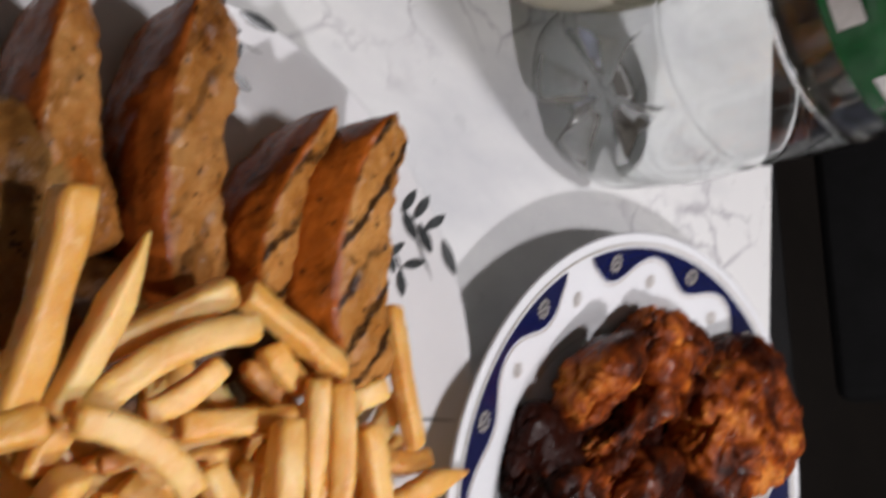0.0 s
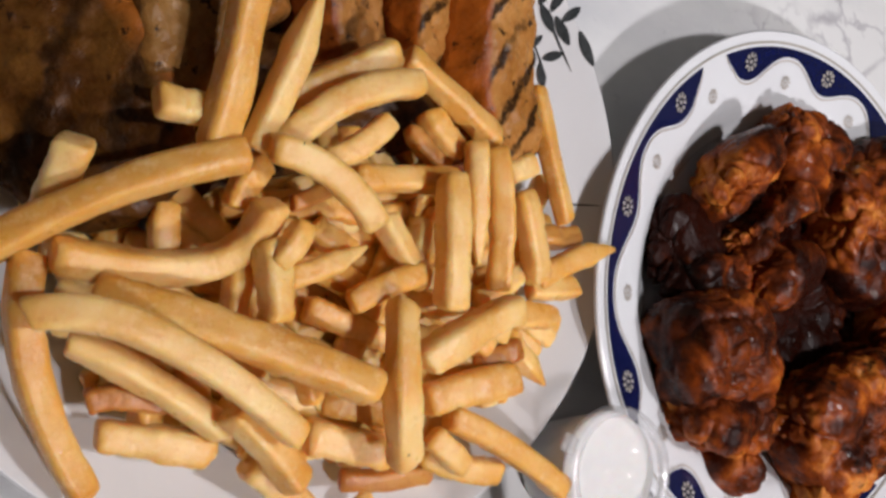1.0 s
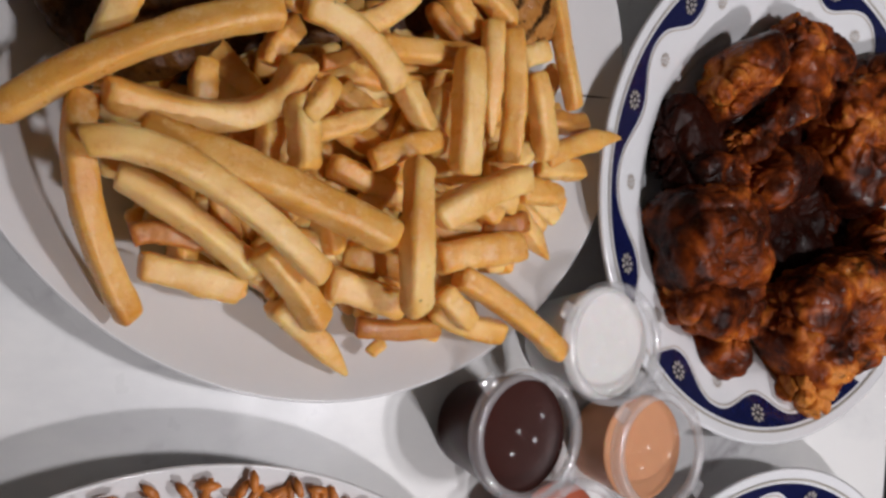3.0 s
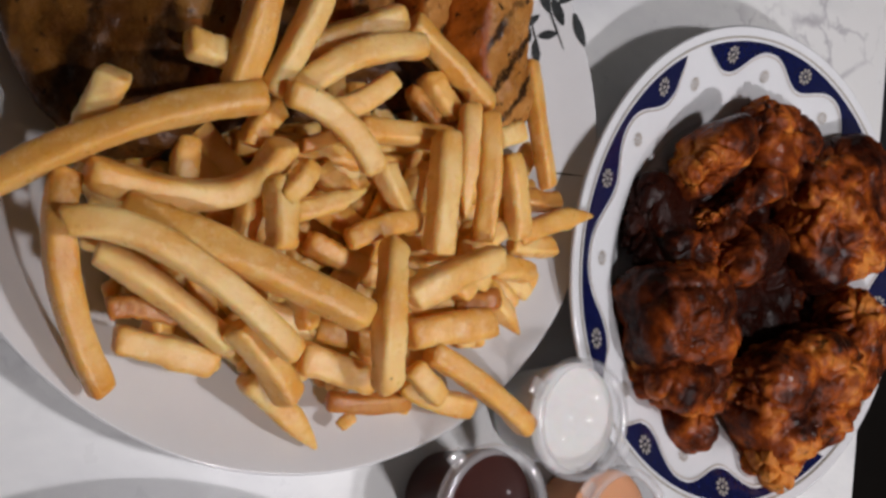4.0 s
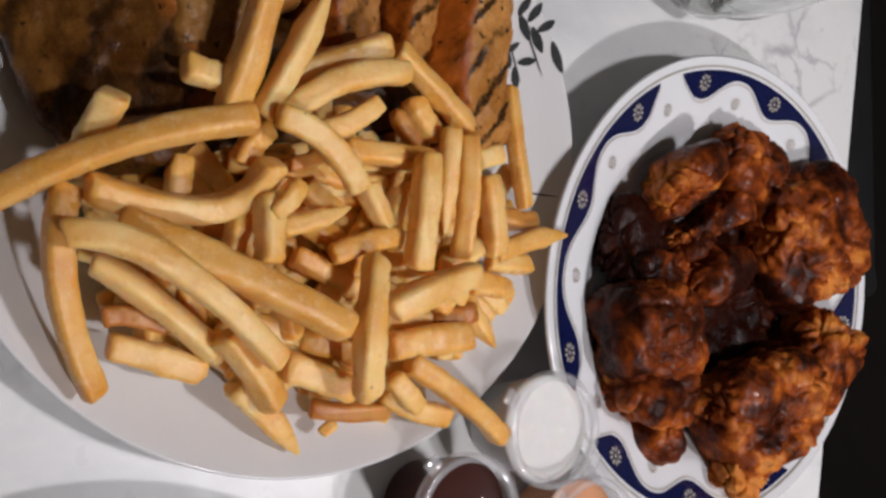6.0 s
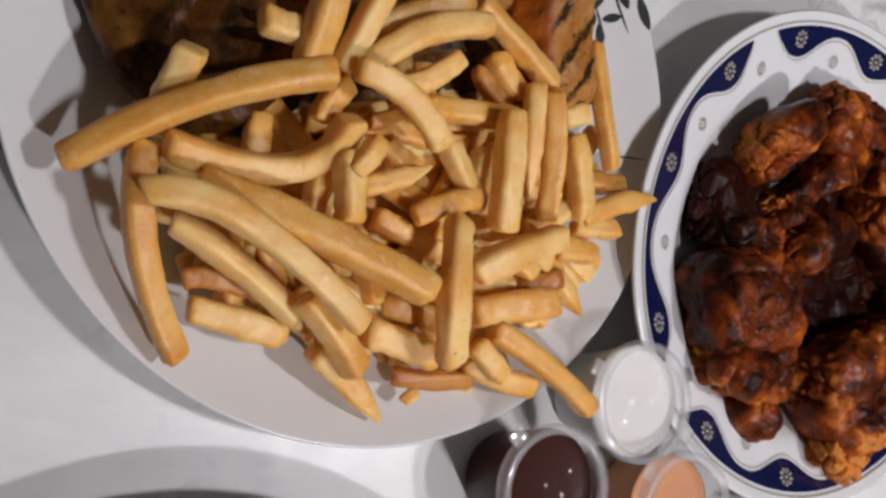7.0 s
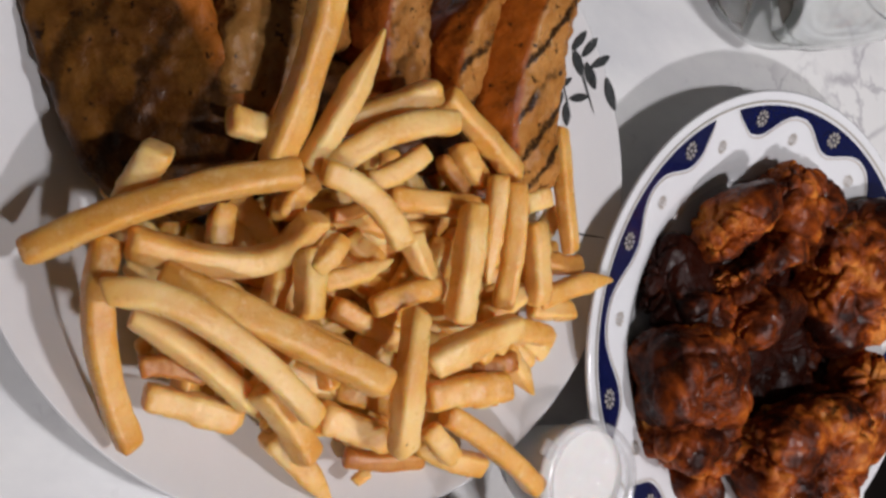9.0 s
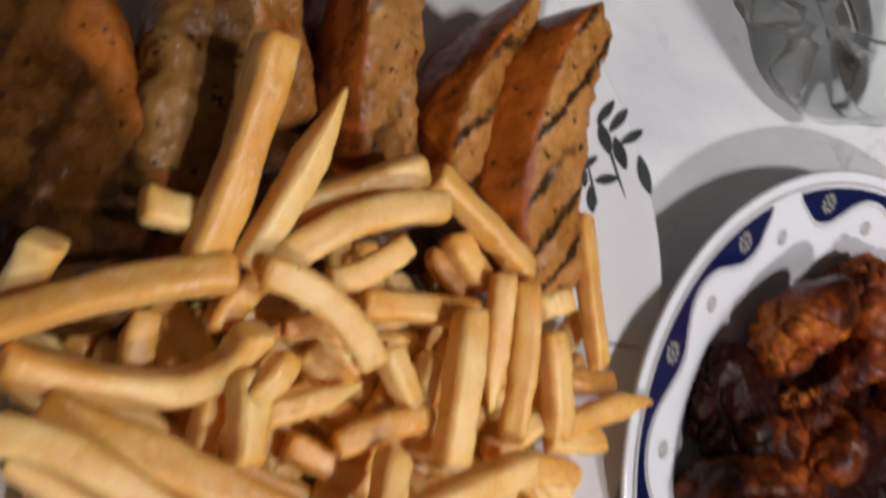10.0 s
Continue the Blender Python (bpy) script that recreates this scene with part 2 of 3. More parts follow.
def lathe(profile, n=96, a=1.0, b=1.0, turn=0.0, closed=True):
    """A turned body from rows of (radius, height); a and b stretch it into an oval."""
    bm = bmesh.new()
    c, s = math.cos(turn), math.sin(turn)
    rings = []
    for r, z in profile:
        if r < 1e-6:
            rings.append([bm.verts.new((0, 0, z))])
            continue
        ring = []
        for i in range(n):
            t = 2 * math.pi * i / n
            x, y = r * a * math.cos(t), r * b * math.sin(t)
            ring.append(bm.verts.new((c * x - s * y, s * x + c * y, z)))
        rings.append(ring)
    pairs = list(zip(rings, rings[1:] + (rings[:1] if closed else [])))
    for p, q in pairs:
        if len(p) == 1 and len(q) == 1:
            continue
        for i in range(n):
            j = (i + 1) % n
            f = [p[i % len(p)], p[j % len(p)], q[j % len(q)], q[i % len(q)]]
            f = list(dict.fromkeys(f))
            if len(f) > 2:
                bm.faces.new(f)
    return bm


def smoothed(rows, steps=6):
    """Rounds a profile through its rows (Catmull-Rom)."""
    out = []
    for i in range(len(rows) - 1):
        p0, p1, p2, p3 = (np.array(rows[max(0, min(len(rows) - 1, k))]) for k in (i - 1, i, i + 1, i + 2))
        for k in range(steps):
            t = k / steps
            out.append(tuple(0.5 * (2 * p1 + (p2 - p0) * t + (2 * p0 - 5 * p1 + 4 * p2 - p3) * t * t + (3 * p1 - p0 - 3 * p2 + p3) * t ** 3)))
    return out + [tuple(rows[-1])]


def height_on(rows, r):
    rs, zs = zip(*rows)
    return float(np.interp(r, rs, zs))


def fbm(p, octaves=4, gain=0.5):
    total, amp = 0.0, 1.0
    for _ in range(octaves):
        total += amp * noise.noise(p)
        p, amp = p * 2.03, amp * gain
    return total


# ---- table and room ----
def room():
    wall_paint = plain("wall_paint", (0.50, 0.45, 0.39), 0.7, 0.0, 0.06, 3)
    tiles = plain("dark_floor_tile", (0.012, 0.009, 0.008), 0.6, 0.0, 0.3, 6)
    bm = box(bmesh.new(), (6.0, 6.0, 0.06), pose(0.6, 0, -0.78))
    tagged(part("floor", bm, tiles, smooth=False), "dark brown floor under the dining table", "floor", kind="structure")
    bm = box(bmesh.new(), (6.2, 6.2, 0.08), pose(0.6, 0, 1.74))
    tagged(part("ceiling", bm, wall_paint, smooth=False), "plain beige ceiling over the room", "ceiling", kind="structure")
    for name, size, x, y in (("wall_north", (6.2, 0.1, 2.45), 0.6, 3.05), ("wall_south", (6.2, 0.1, 2.45), 0.6, -3.05),
                             ("wall_east", (0.1, 6.0, 2.45), 3.65, 0), ("wall_west", (0.1, 6.0, 2.45), -2.45, 0)):
        tagged(part(name, box(bmesh.new(), size, pose(x, y, 0.475)), wall_paint, smooth=False), "plain beige painted room wall", "wall", kind="structure")
    glow = Nodes("lamp_diffuser", (0.9, 0.9, 0.88), 0.5)
    glow.set("Emission Color", (1.0, 0.95, 0.9, 1))
    glow.set("Emission Strength", 4.0)
    rim = plain("lamp_metal", (0.25, 0.25, 0.25), 0.35, 0.8)
    x, y, z = GLOBE_LAMP
    lamp = thing("pendant_lamp", "unseen lit pendant lamp on a dark cord, with an added light-blocking shade", "pendant lamp", place=(x, y, z))
    part("socket", lathe([(0.0, 0.10), (0.018, 0.10), (0.020, 0.06), (0.014, 0.052), (0.0, 0.052)], 32, closed=False), rim, lamp)
    part("cord", lathe([(0.0, 0.10), (0.003, 0.10), (0.003, 1.70 - z), (0.0, 1.70 - z)], 12, closed=False), rim, lamp)
    # added disc over the bulb that keeps its direct light off the ceiling
    part("shade", lathe([(0.018, 0.090), (0.125, 0.048), (0.126, 0.045), (0.020, 0.086)], 64), rim, lamp)
    x, y, z = HANGING_LAMP
    lamp = thing("hanging_lamp", "small dark hanging lamp that is switched on", "hanging lamp", place=(x, y, z))
    tilt = math.atan2(0.64, 0.90)
    shade = part("shade", lathe([(0.006, 0.060), (0.016, 0.056), (0.048, 0.010), (0.054, -0.004), (0.052, -0.004), (0.045, 0.010), (0.014, 0.052), (0.006, 0.055)], 48), rim, lamp)
    shade.rotation_euler = (tilt, 0, 0)
    part("cord", lathe([(0.0, 0.056), (0.0025, 0.056), (0.0025, 1.70 - z), (0.0, 1.70 - z)], 12, closed=False), rim, lamp)
    disc = part("diffuser", lathe([(0.0, 0.036), (0.026, 0.036), (0.026, 0.040), (0.0, 0.040)], 32, closed=False), glow.mat, lamp)
    disc.rotation_euler = (tilt, 0, 0)


def dining_table():
    turn = math.radians(-10.1)
    table = thing("dining_table", "dining table with a white grey-veined marble-look top", "table", place=(0.5705, 0.10, 0))
    table.rotation_euler = (0, 0, turn)
    part("tabletop", box(bmesh.new(), (0.80, 1.50, 0.028), pose(-0.40, 0, -0.014), 0.0015), MARBLE, table, smooth=False)
    legs = plain("table_leg_paint", (0.05, 0.045, 0.04), 0.5)
    for x in (-0.74, -0.06):
        for y in (-0.69, 0.69):
            part("leg", box(bmesh.new(), (0.05, 0.05, 0.722), pose(x, y, -0.389), 0.004), legs, table, smooth=False)


room()
dining_table()


# ---- crockery ----
PLATE_R = 0.126
COUPE = [(0.0, 0.0055), (0.060, 0.0056), (0.080, 0.0065), (0.096, 0.0100), (0.110, 0.0150), (0.1225, 0.0208), (0.1255, 0.0221)]


def coupe_plate(place, r, label):
    k = r / PLATE_R
    top = smoothed(COUPE)
    under = [(0.1262, 0.0216), (0.1258, 0.0203), (0.110, 0.0122), (0.096, 0.0070), (0.080, 0.0030), (0.072, 0.0018), (0.070, 0.0), (0.066, 0.0), (0.064, 0.0022), (0.0, 0.0024)]
    plate = thing("dinner_plate", label, "plate", "dinner plates", place)
    part("dish", lathe([(a * k, z) for a, z in top + under], 128, closed=False), PLATE_WHITE, plate)
    return plate


def leaf(plate, x, y, angle, length, width, k=1.0, name="leaf_print"):
    """One printed leaf that lies on the plate's curved rim; x, y from the plate's middle."""
    bm = bmesh.new()
    c, s = math.cos(angle), math.sin(angle)
    rows = []
    for i in range(9):
        t = i / 8
        half = width / 2 * math.sin(math.pi * min(1, t * 0.92 + 0.04)) ** 0.8
        u = (t - 0.5) * length
        row = []
        for w in (-half, 0, half):
            px, py = x + c * u - s * w, y + s * u + c * w
            row.append(bm.verts.new((px, py, height_on(COUPE, math.hypot(px, py) / k) + 0.0004)))
        rows.append(row)
    for p, q in zip(rows, rows[1:]):
        for j in (0, 1):
            bm.faces.new((p[j], p[j + 1], q[j + 1], q[j]))
    return part(name, bm, LEAF_BLACK, plate)


def sprig(plate, turn, k=1.0):
    """A printed sprig of leaves, turned round the plate's middle."""
    def put(x, y, a, length, width):
        c, s = math.cos(turn), math.sin(turn)
        leaf(plate, c * x - s * y, s * x + c * y, math.radians(a) + turn, length * 0.95, width * 0.82, k)
    # two leaning stems with paired leaves
    put(0.0985, 0.0680, 65, 0.0095, 0.0042)
    put(0.1035, 0.0660, 62, 0.0105, 0.0044)
    put(0.1000, 0.0590, -62, 0.0120, 0.0046)
    put(0.1095, 0.0610, 38, 0.0105, 0.0046)
    put(0.1060, 0.0545, -62, 0.0125, 0.0048)
    put(0.1155, 0.0480, -66, 0.0150, 0.0054)
    put(0.0960, 0.0500, 45, 0.0080, 0.0034)
    put(0.0950, 0.0450, -75, 0.0080, 0.0034)
    put(0.1030, 0.0450, 15, 0.0080, 0.0044)
    put(0.0990, 0.0375, -80, 0.0100, 0.0040)
    put(0.1040, 0.0520, -64, 0.0300, 0.0009)
    put(0.0980, 0.0440, -68, 0.0180, 0.0008)


plate = coupe_plate((0.2036, 0.1228, 0), PLATE_R, "white round dinner plate with black leaf sprigs, under fries and chicken")
sprig(plate, 0.0)
sprig(plate, math.radians(52))
leaf(plate, 0.0985, 0.0200, math.radians(100), 0.011, 0.0075)
leaf(plate, 0.0950, 0.0165, math.radians(70), 0.009, 0.0055)
leaf(plate, 0.1100, -0.0125, math.radians(-4), 0.019, 0.0008, name="stem_print")

PLATTER_TURN = math.radians(37)
RIM = [(0.0, 0.0060), (0.55, 0.0062), (0.64, 0.0090), (0.71, 0.0155), (0.76, 0.0190), (0.88, 0.0235), (0.97, 0.0272), (0.99, 0.0280)]


def oval_point(a, b, u, t, lift=0.0):
    x, y = u * a * math.cos(t), u * b * math.sin(t)
    c, s = math.cos(PLATTER_TURN), math.sin(PLATTER_TURN)
    return (c * x - s * y, s * x + c * y, height_on(RIM, u) + lift)


def band(a, b, start, end, inner, outer, lift, steps, across=4):
    """A printed band on the rim between the angles start and end; inner and outer are functions of the angle."""
    bm = bmesh.new()
    rows = []
    for i in range(steps + 1):
        t = start + (end - start) * i / steps
        rows.append([bm.verts.new(oval_point(a, b, inner(t) + (outer(t) - inner(t)) * j / across, t, lift)) for j in range(across + 1)])
    for p, q in zip(rows, rows[1:]):
        for j in range(across):
            bm.faces.new((p[j], p[j + 1], q[j + 1], q[j]))
    return bm


def rosette(a, b, u, t, size, lift):
    """A small printed flower: a round heart and nine petals with gaps between them."""
    bm = bmesh.new()
    mid = Vector(oval_point(a, b, u, t, lift))
    out = (Vector(oval_point(a, b, u + 0.02, t, lift)) - mid).normalized()
    side = (Vector(oval_point(a, b, u, t + 0.02, lift)) - mid).normalized()

    def spot(w, r):
        return bm.verts.new(mid + (out * math.cos(w) + side * math.sin(w)) * r * size)

    bm.faces.new([spot(2 * math.pi * k / 12, 0.22) for k in range(12)])
    for k in range(9):
        w = 2 * math.pi * k / 9
        bm.faces.new([spot(w - 0.10, 0.40), spot(w - 0.24, 0.70), spot(w - 0.20, 0.90), spot(w, 1.0), spot(w + 0.20, 0.90), spot(w + 0.24, 0.70), spot(w + 0.10, 0.40)])
    return bm



def blue_platter(place, a, b, label):
    platter = thing("oval_platter", label, "platter", "blue-rimmed platters", place)
    top = smoothed(RIM)
    under = [(1.0, 0.0272), (0.995, 0.0258), (0.88, 0.0195), (0.76, 0.0140), (0.68, 0.0060), (0.60, 0.0020), (0.585, 0.0), (0.555, 0.0), (0.54, 0.0022), (0.0, 0.0024)]
    part("dish", lathe(top + under, 144, a, b, PLATTER_TURN, closed=False), PLATTER_WHITE, platter)
    for spots in BLOOMS:
        spots = [math.radians(s) for s in spots]
        gap = (spots[2] - spots[0]) / 2
        start, end = spots[0] - 0.30 * gap, spots[2] + 0.30 * gap

        def inner(t, spots=spots, gap=gap):
            w = float(np.interp(t, [spots[0] - gap, *spots, spots[2] + gap], [-1, 0, 1, 2, 3]))
            wave = 0.5 + 0.5 * math.cos(2 * math.pi * w)
            cap = min(1.0, max(0.0, (w + 0.30) / 0.16)) * min(1.0, max(0.0, (2.30 - w) / 0.16))
            return 0.935 - (0.030 + 0.088 * wave ** 1.2) * cap ** 0.5

        part("blue_band", band(a, b, start, end, inner, lambda t: 0.936, 0.0004, 60), COBALT, platter, "cobalt blue scalloped band")
        part("gilt_edge", band(a, b, start, end, lambda t: inner(t) - 0.016, lambda t: inner(t) - 0.010, 0.0004, 60, 1), FADED, platter, "thin faded gilt line")
        for s in spots:
            part("rosette", rosette(a, b, 0.884, s, 0.0044, 0.0008), GILT, platter, "small gilt flower")
        for s in ((spots[0] + spots[1]) / 2, (spots[1] + spots[2]) / 2, spots[2] + gap / 2):
            part("faded_rosette", rosette(a, b, 0.810, s, 0.0034, 0.0005), FADED, platter, "small faded gilt flower")
    part("gilt_line", band(a, b, 0, 2 * math.pi, lambda t: 0.948, lambda t: 0.956, 0.0004, 144, 1), GILT, platter, "thin gilt line")
    return platter


BLOOMS = ((3, 33, 64), (92, 122, 160), (191, 222, 252), (281, 311, 341))
blue_platter((0.430, 0.0775, 0), 0.1245, 0.1115, "white oval platter with a cobalt scalloped rim, holding barbecue chicken")
coupe_plate((0.147, -0.158, 0), 0.140, "white dinner plate with scattered orange rice and black leaf sprigs")
blue_platter((0.398, -0.166, 0), 0.1245, 0.1115, "white oval platter with a cobalt scalloped rim and gilt flowers")


# ---- grilled chicken on the plate ----
def slab(name, label, middle, size, turn, tilt, lean, material, seed, rind=0, square=6.0, taper=0.2, bend=0.0):
    """A slice of cooked meat: a rounded, uneven block; size is length, width, height. rind: the long side (1 or -1)
    that keeps a smooth tanned rind."""
    bm = bmesh.new()
    bmesh.ops.create_icosphere(bm, subdivisions=6, radius=1.0)
    layer = bm.verts.layers.float.new("rind")
    l, w, h = (s / 2 for s in size)
    for v in bm.verts:
        d = v.co.normalized()
        d = Vector((d.x * 0.75, d.y, d.z)).normalized()
        k = (abs(d.x) ** 3.2 + abs(d.y) ** square + abs(d.z) ** square) ** (-1 / square)
        k = min(k, 1 / max(abs(d.x), abs(d.y), abs(d.z)))
        p = Vector((d.x * k * l, d.y * k * w, d.z * k * h))
        end = p.x / l
        shore = p.y / w * rind + 0.28 * fbm(p * 60 + Vector((seed, 5, 0)), 3)
        v[layer] = min(1.0, max(0.0, shore)) if rind else 0.0
        p.y *= 1.0 - taper * end - 0.20 * abs(end) ** 3
        p.z *= 1.0 - 0.5 * taper * end - 0.25 * abs(end) ** 3
        p.y += bend * end * end * w
        q = p * 40 + Vector((seed * 3.1, seed * 1.7, seed))
        out = Vector((p.x / l, p.y / w, p.z / h)).normalized()
        v.co = p + out * (fbm(q, 4) * 0.0026 + (0.4 - abs(noise.noise(p * 170 + Vector((seed, 0, 0))))) * 0.0012)
    ob = part(name, bm, material)
    ob.matrix_world = pose(*middle, tilt, lean, turn)
    return tagged(ob, label, "grilled chicken", "grilled chicken pieces")


def carved(label, ridge, left, right, drop, material, seed, taper=0.45, foot=0.010):
    """A carved slice that stands on its cut edge: along its ridge (three places, near to far) a tanned rind falls off
    steeply on one side and a seared face slopes gently on the other."""
    ridge = [Vector(p) for p in ridge]
    flat = Vector((ridge[2].x - ridge[0].x, ridge[2].y - ridge[0].y, 0))
    along = flat.normalized()
    side = Vector((along.y, -along.x, 0))
    base = ridge[1].copy()
    bm = bmesh.new()
    layer = bm.verts.layers.float.new("rind")
    mid = ridge[1] * 2 - (ridge[0] + ridge[2]) * 0.5
    off = Vector((seed * 3.7, seed * 1.3, seed * 0.9))
    n, rings = 88, []
    for i in range(n + 1):
        t = i / n
        p = ridge[0] * (1 - t) ** 2 + mid * 2 * t * (1 - t) + ridge[2] * t * t
        e = min(t, 1 - t) * flat.length
        k = 0.25 + 0.75 * math.sqrt(max(0.0, 1 - (1 - min(1.0, e / (0.012 if t < 0.5 else 0.030))) ** 2))
        wl = left * k * (1 + 0.16 * fbm(off + Vector((t * 5, 0, 0)), 2))
        wr = right * k * (1.12 - taper * t) * (1 + 0.14 * fbm(off + Vector((0, t * 6, 0)), 3))
        tall = max(0.006, p.z - foot)
        # the section: foot, bulge, ridge, far edge, foot
        corner = [(-0.55 * wl, -tall), (-wl, -0.62 * tall), (-0.78 * wl, -0.22 * tall), (-0.14 * wl, -0.0006), (0.12 * wr, -0.0002),
                  (0.5 * wr, -0.46 * drop), (0.95 * wr, -drop), (1.02 * wr, -drop - 0.003), (0.86 * wr, -tall * 0.85), (0.5 * wr, -tall)]
        mark = (1.0, 1.0, 1.0, 0.9, 0.15, 0.0, 0.0, 0.0, 0.0, 0.0)
        ring = []
        for (a, b), m0, m1 in zip(zip(corner, corner[1:] + corner[:1]), mark, mark[1:] + mark[:1]):
            for h in range(8):
                f = h / 8
                s, z = a[0] + (b[0] - a[0]) * f, a[1] + (b[1] - a[1]) * f
                q = p + side * s + Vector((0, 0, z))
                ring.append((q, m0 + (m1 - m0) * f))
        # round the corners of the section
        for _ in range(5):
            ring = [((ring[h - 1][0] + ring[h][0] * 2 + ring[(h + 1) % len(ring)][0]) / 4, ring[h][1]) for h in range(len(ring))]
        heart = p + side * (wr - wl) * 0.5 + Vector((0, 0, -tall * 0.5))
        verts = []
        for q, m in ring:
            out = (q - heart).normalized()
            rough = 1.0 - 0.75 * m
            q = q + out * (fbm(q * 48 + off, 3) * 0.0024 + rough * fbm(q * 240 + off, 3) * 0.0010)
            q = q - base
            v = bm.verts.new((q.dot(along), -q.dot(side), q.z))
            v[layer] = min(1.0, max(0.0, m + 0.22 * fbm(q * 120 + off, 3)))
            verts.append(v)
        rings.append(verts)
    for p, q in zip(rings, rings[1:]):
        for h in range(len(p)):
            g = (h + 1) % len(p)
            bm.faces.new((p[h], p[g], q[g], q[h]))
    for verts in (rings[0], rings[-1]):
        hub = bm.verts.new(sum((v.co for v in verts), Vector()) / len(verts))
        for h in range(len(verts)):
            bm.faces.new((verts[h], verts[(h + 1) % len(verts)], hub))
    ob = part("chicken_slice", bm, material)
    ob.matrix_world = pose(*base, 0, 0, math.degrees(math.atan2(along.y, along.x)))
    return tagged(ob, label, "grilled chicken", "grilled chicken pieces")


carved("browned grilled chicken slice with dark grill bars", ((0.2625, 0.1200, 0.0360), (0.2510, 0.1709, 0.0550), (0.2655, 0.2060, 0.0620)), 0.0140, 0.0235, 0.007, CHOP, 1, 0.30)
carved("narrow grilled chicken slice with a shiny tanned side", ((0.2340, 0.1451, 0.0360), (0.2285, 0.1698, 0.0500), (0.2475, 0.2062, 0.0540)), 0.0085, 0.0150, 0.008, CHOP, 2, 0.15)
carved("broad grilled chicken slice with a pale cut face", ((0.2080, 0.1398, 0.0360), (0.1955, 0.1828, 0.0520), (0.2020, 0.2320, 0.0560)), 0.0085, 0.0190, 0.006, CUT, 3, 0.0)
carved("grilled chicken slice with scorched specks", ((0.1700, 0.1540, 0.036), (0.1640, 0.1860, 0.048), (0.1680, 0.2260, 0.052)), 0.0080, 0.0200, 0.006, CUT, 4)
slab("chicken_piece", "glossy grilled chicken piece with a tanned edge and sear spots", (0.1580, 0.157, 0.037), (0.074, 0.034, 0.024), 78, 10, 2, SPECKLED, 5, -1, taper=-0.2)
slab("chicken_fillet", "large flat grilled chicken fillet with a tanned edge and sear marks", (0.1220, 0.146, 0.0290), (0.108, 0.055, 0.017), 117, -27, 2, FLAT, 6, -1, taper=0.1)
slab("chicken_piece", "dark seared chicken piece under the fries", (0.1900, 0.134, 0.020), (0.140, 0.046, 0.020), 12, 0, 0, FLAT, 8)


# ---- fries ----
def fry(a, b, c, wide, sort):
    """One fried potato stick bent through three places; sort b: blunt, t: pointed first end, t2: pointed last end, r: browned."""
    a, b, c = Vector(a), Vector(b), Vector(c)
    mid = b * 2 - (a + c) * 0.5
    n, around = 18, 24
    bm = bmesh.new()
    crisp = bm.verts.layers.float.new("crisp")
    spin = random.uniform(-0.45, 0.45)
    tall = random.uniform(0.78, 1.06)
    lean = random.uniform(-0.10, 0.10)
    cut = [random.uniform(-0.2, 0.2) for _ in range(2)]
    off = Vector((random.random() * 50, random.random() * 50, 0))
    rings = []
    far = (b - a).length + (c - b).length
    soft = min(wide * 0.26, far * 0.2)
    near = [0.0, soft * 0.12 / far, soft * 0.45 / far, soft / far]
    steps = near + [soft / far + (1 - 2 * soft / far) * i / n for i in range(1, n)] + [1 - t for t in reversed(near)]
    for t in steps:
        p = a * (1 - t) ** 2 + mid * 2 * t * (1 - t) + c * t * t
        along = ((mid - a) * (1 - t) + (c - mid) * t).normalized()
        side = along.cross(Vector((0, 0, 1))).normalized()
        up = side.cross(along)
        k = 1.0 + 0.15 * noise.noise(off + Vector((t * 2.6, 0, 0))) + lean * (t - 0.5)
        if sort == "t":
            k *= min(1.0, 0.16 + 1.9 * t)
        if sort == "t2":
            k *= min(1.0, 0.20 + 1.9 * (1 - t))
        e = min(t, 1 - t) * far
        if e < soft:
            k *= 0.70 + 0.30 * math.sqrt(max(0.0, 1 - (1 - e / soft) ** 2))
        ring = []
        for j in range(around):
            w = 2 * math.pi * j / around
            x, y = math.cos(w), math.sin(w)
            q = (abs(x) ** 4.6 + abs(y) ** 4.6) ** (-1 / 4.6)
            corner = max(0.0, q - 1.0) / 0.216
            x, y = x * q * wide / 2 * k, y * q * wide / 2 * k * tall
            x, y = x * math.cos(spin) - y * math.sin(spin), x * math.sin(spin) + y * math.cos(spin)
            d = 1.0 + 0.09 * noise.noise(off + Vector((t * 11, x * 240, y * 240))) + 0.06 * noise.noise(off + Vector((t * 24, x * 420, y * 420)))
            slope = x * (cut[0] * max(0.0, 1 - t * 6) + cut[1] * max(0.0, 1 - (1 - t) * 6))
            vert = bm.verts.new(p + (side * x + up * y) * d + along * slope)
            vert[crisp] = 0.28 * corner + max(0.0, 1 - e / (wide * 0.8)) * 0.5 - 0.2
            ring.append(vert)
        rings.append(ring)
    for p, q in zip(rings, rings[1:]):
        for j in range(around):
            bm.faces.new((p[j], p[(j + 1) % around], q[(j + 1) % around], q[j]))
    for ring in (rings[0], rings[-1]):
        hub = bm.verts.new(sum((v.co for v in ring), Vector()) / around)
        hub[crisp] = 0.1
        for j in range(around):
            bm.faces.new((ring[j], ring[(j + 1) % around], hub))
    ob = part("french_fry", bm, FRY_BROWN if sort == "r" else FRY)
    words = {"b": "golden french fry with blunt cut ends", "t": "golden french fry with a pointed end", "t2": "golden french fry with a pointed end", "r": "small browned french fry end"}
    return tagged(ob, words[sort], "french fry", "fries on the plate")


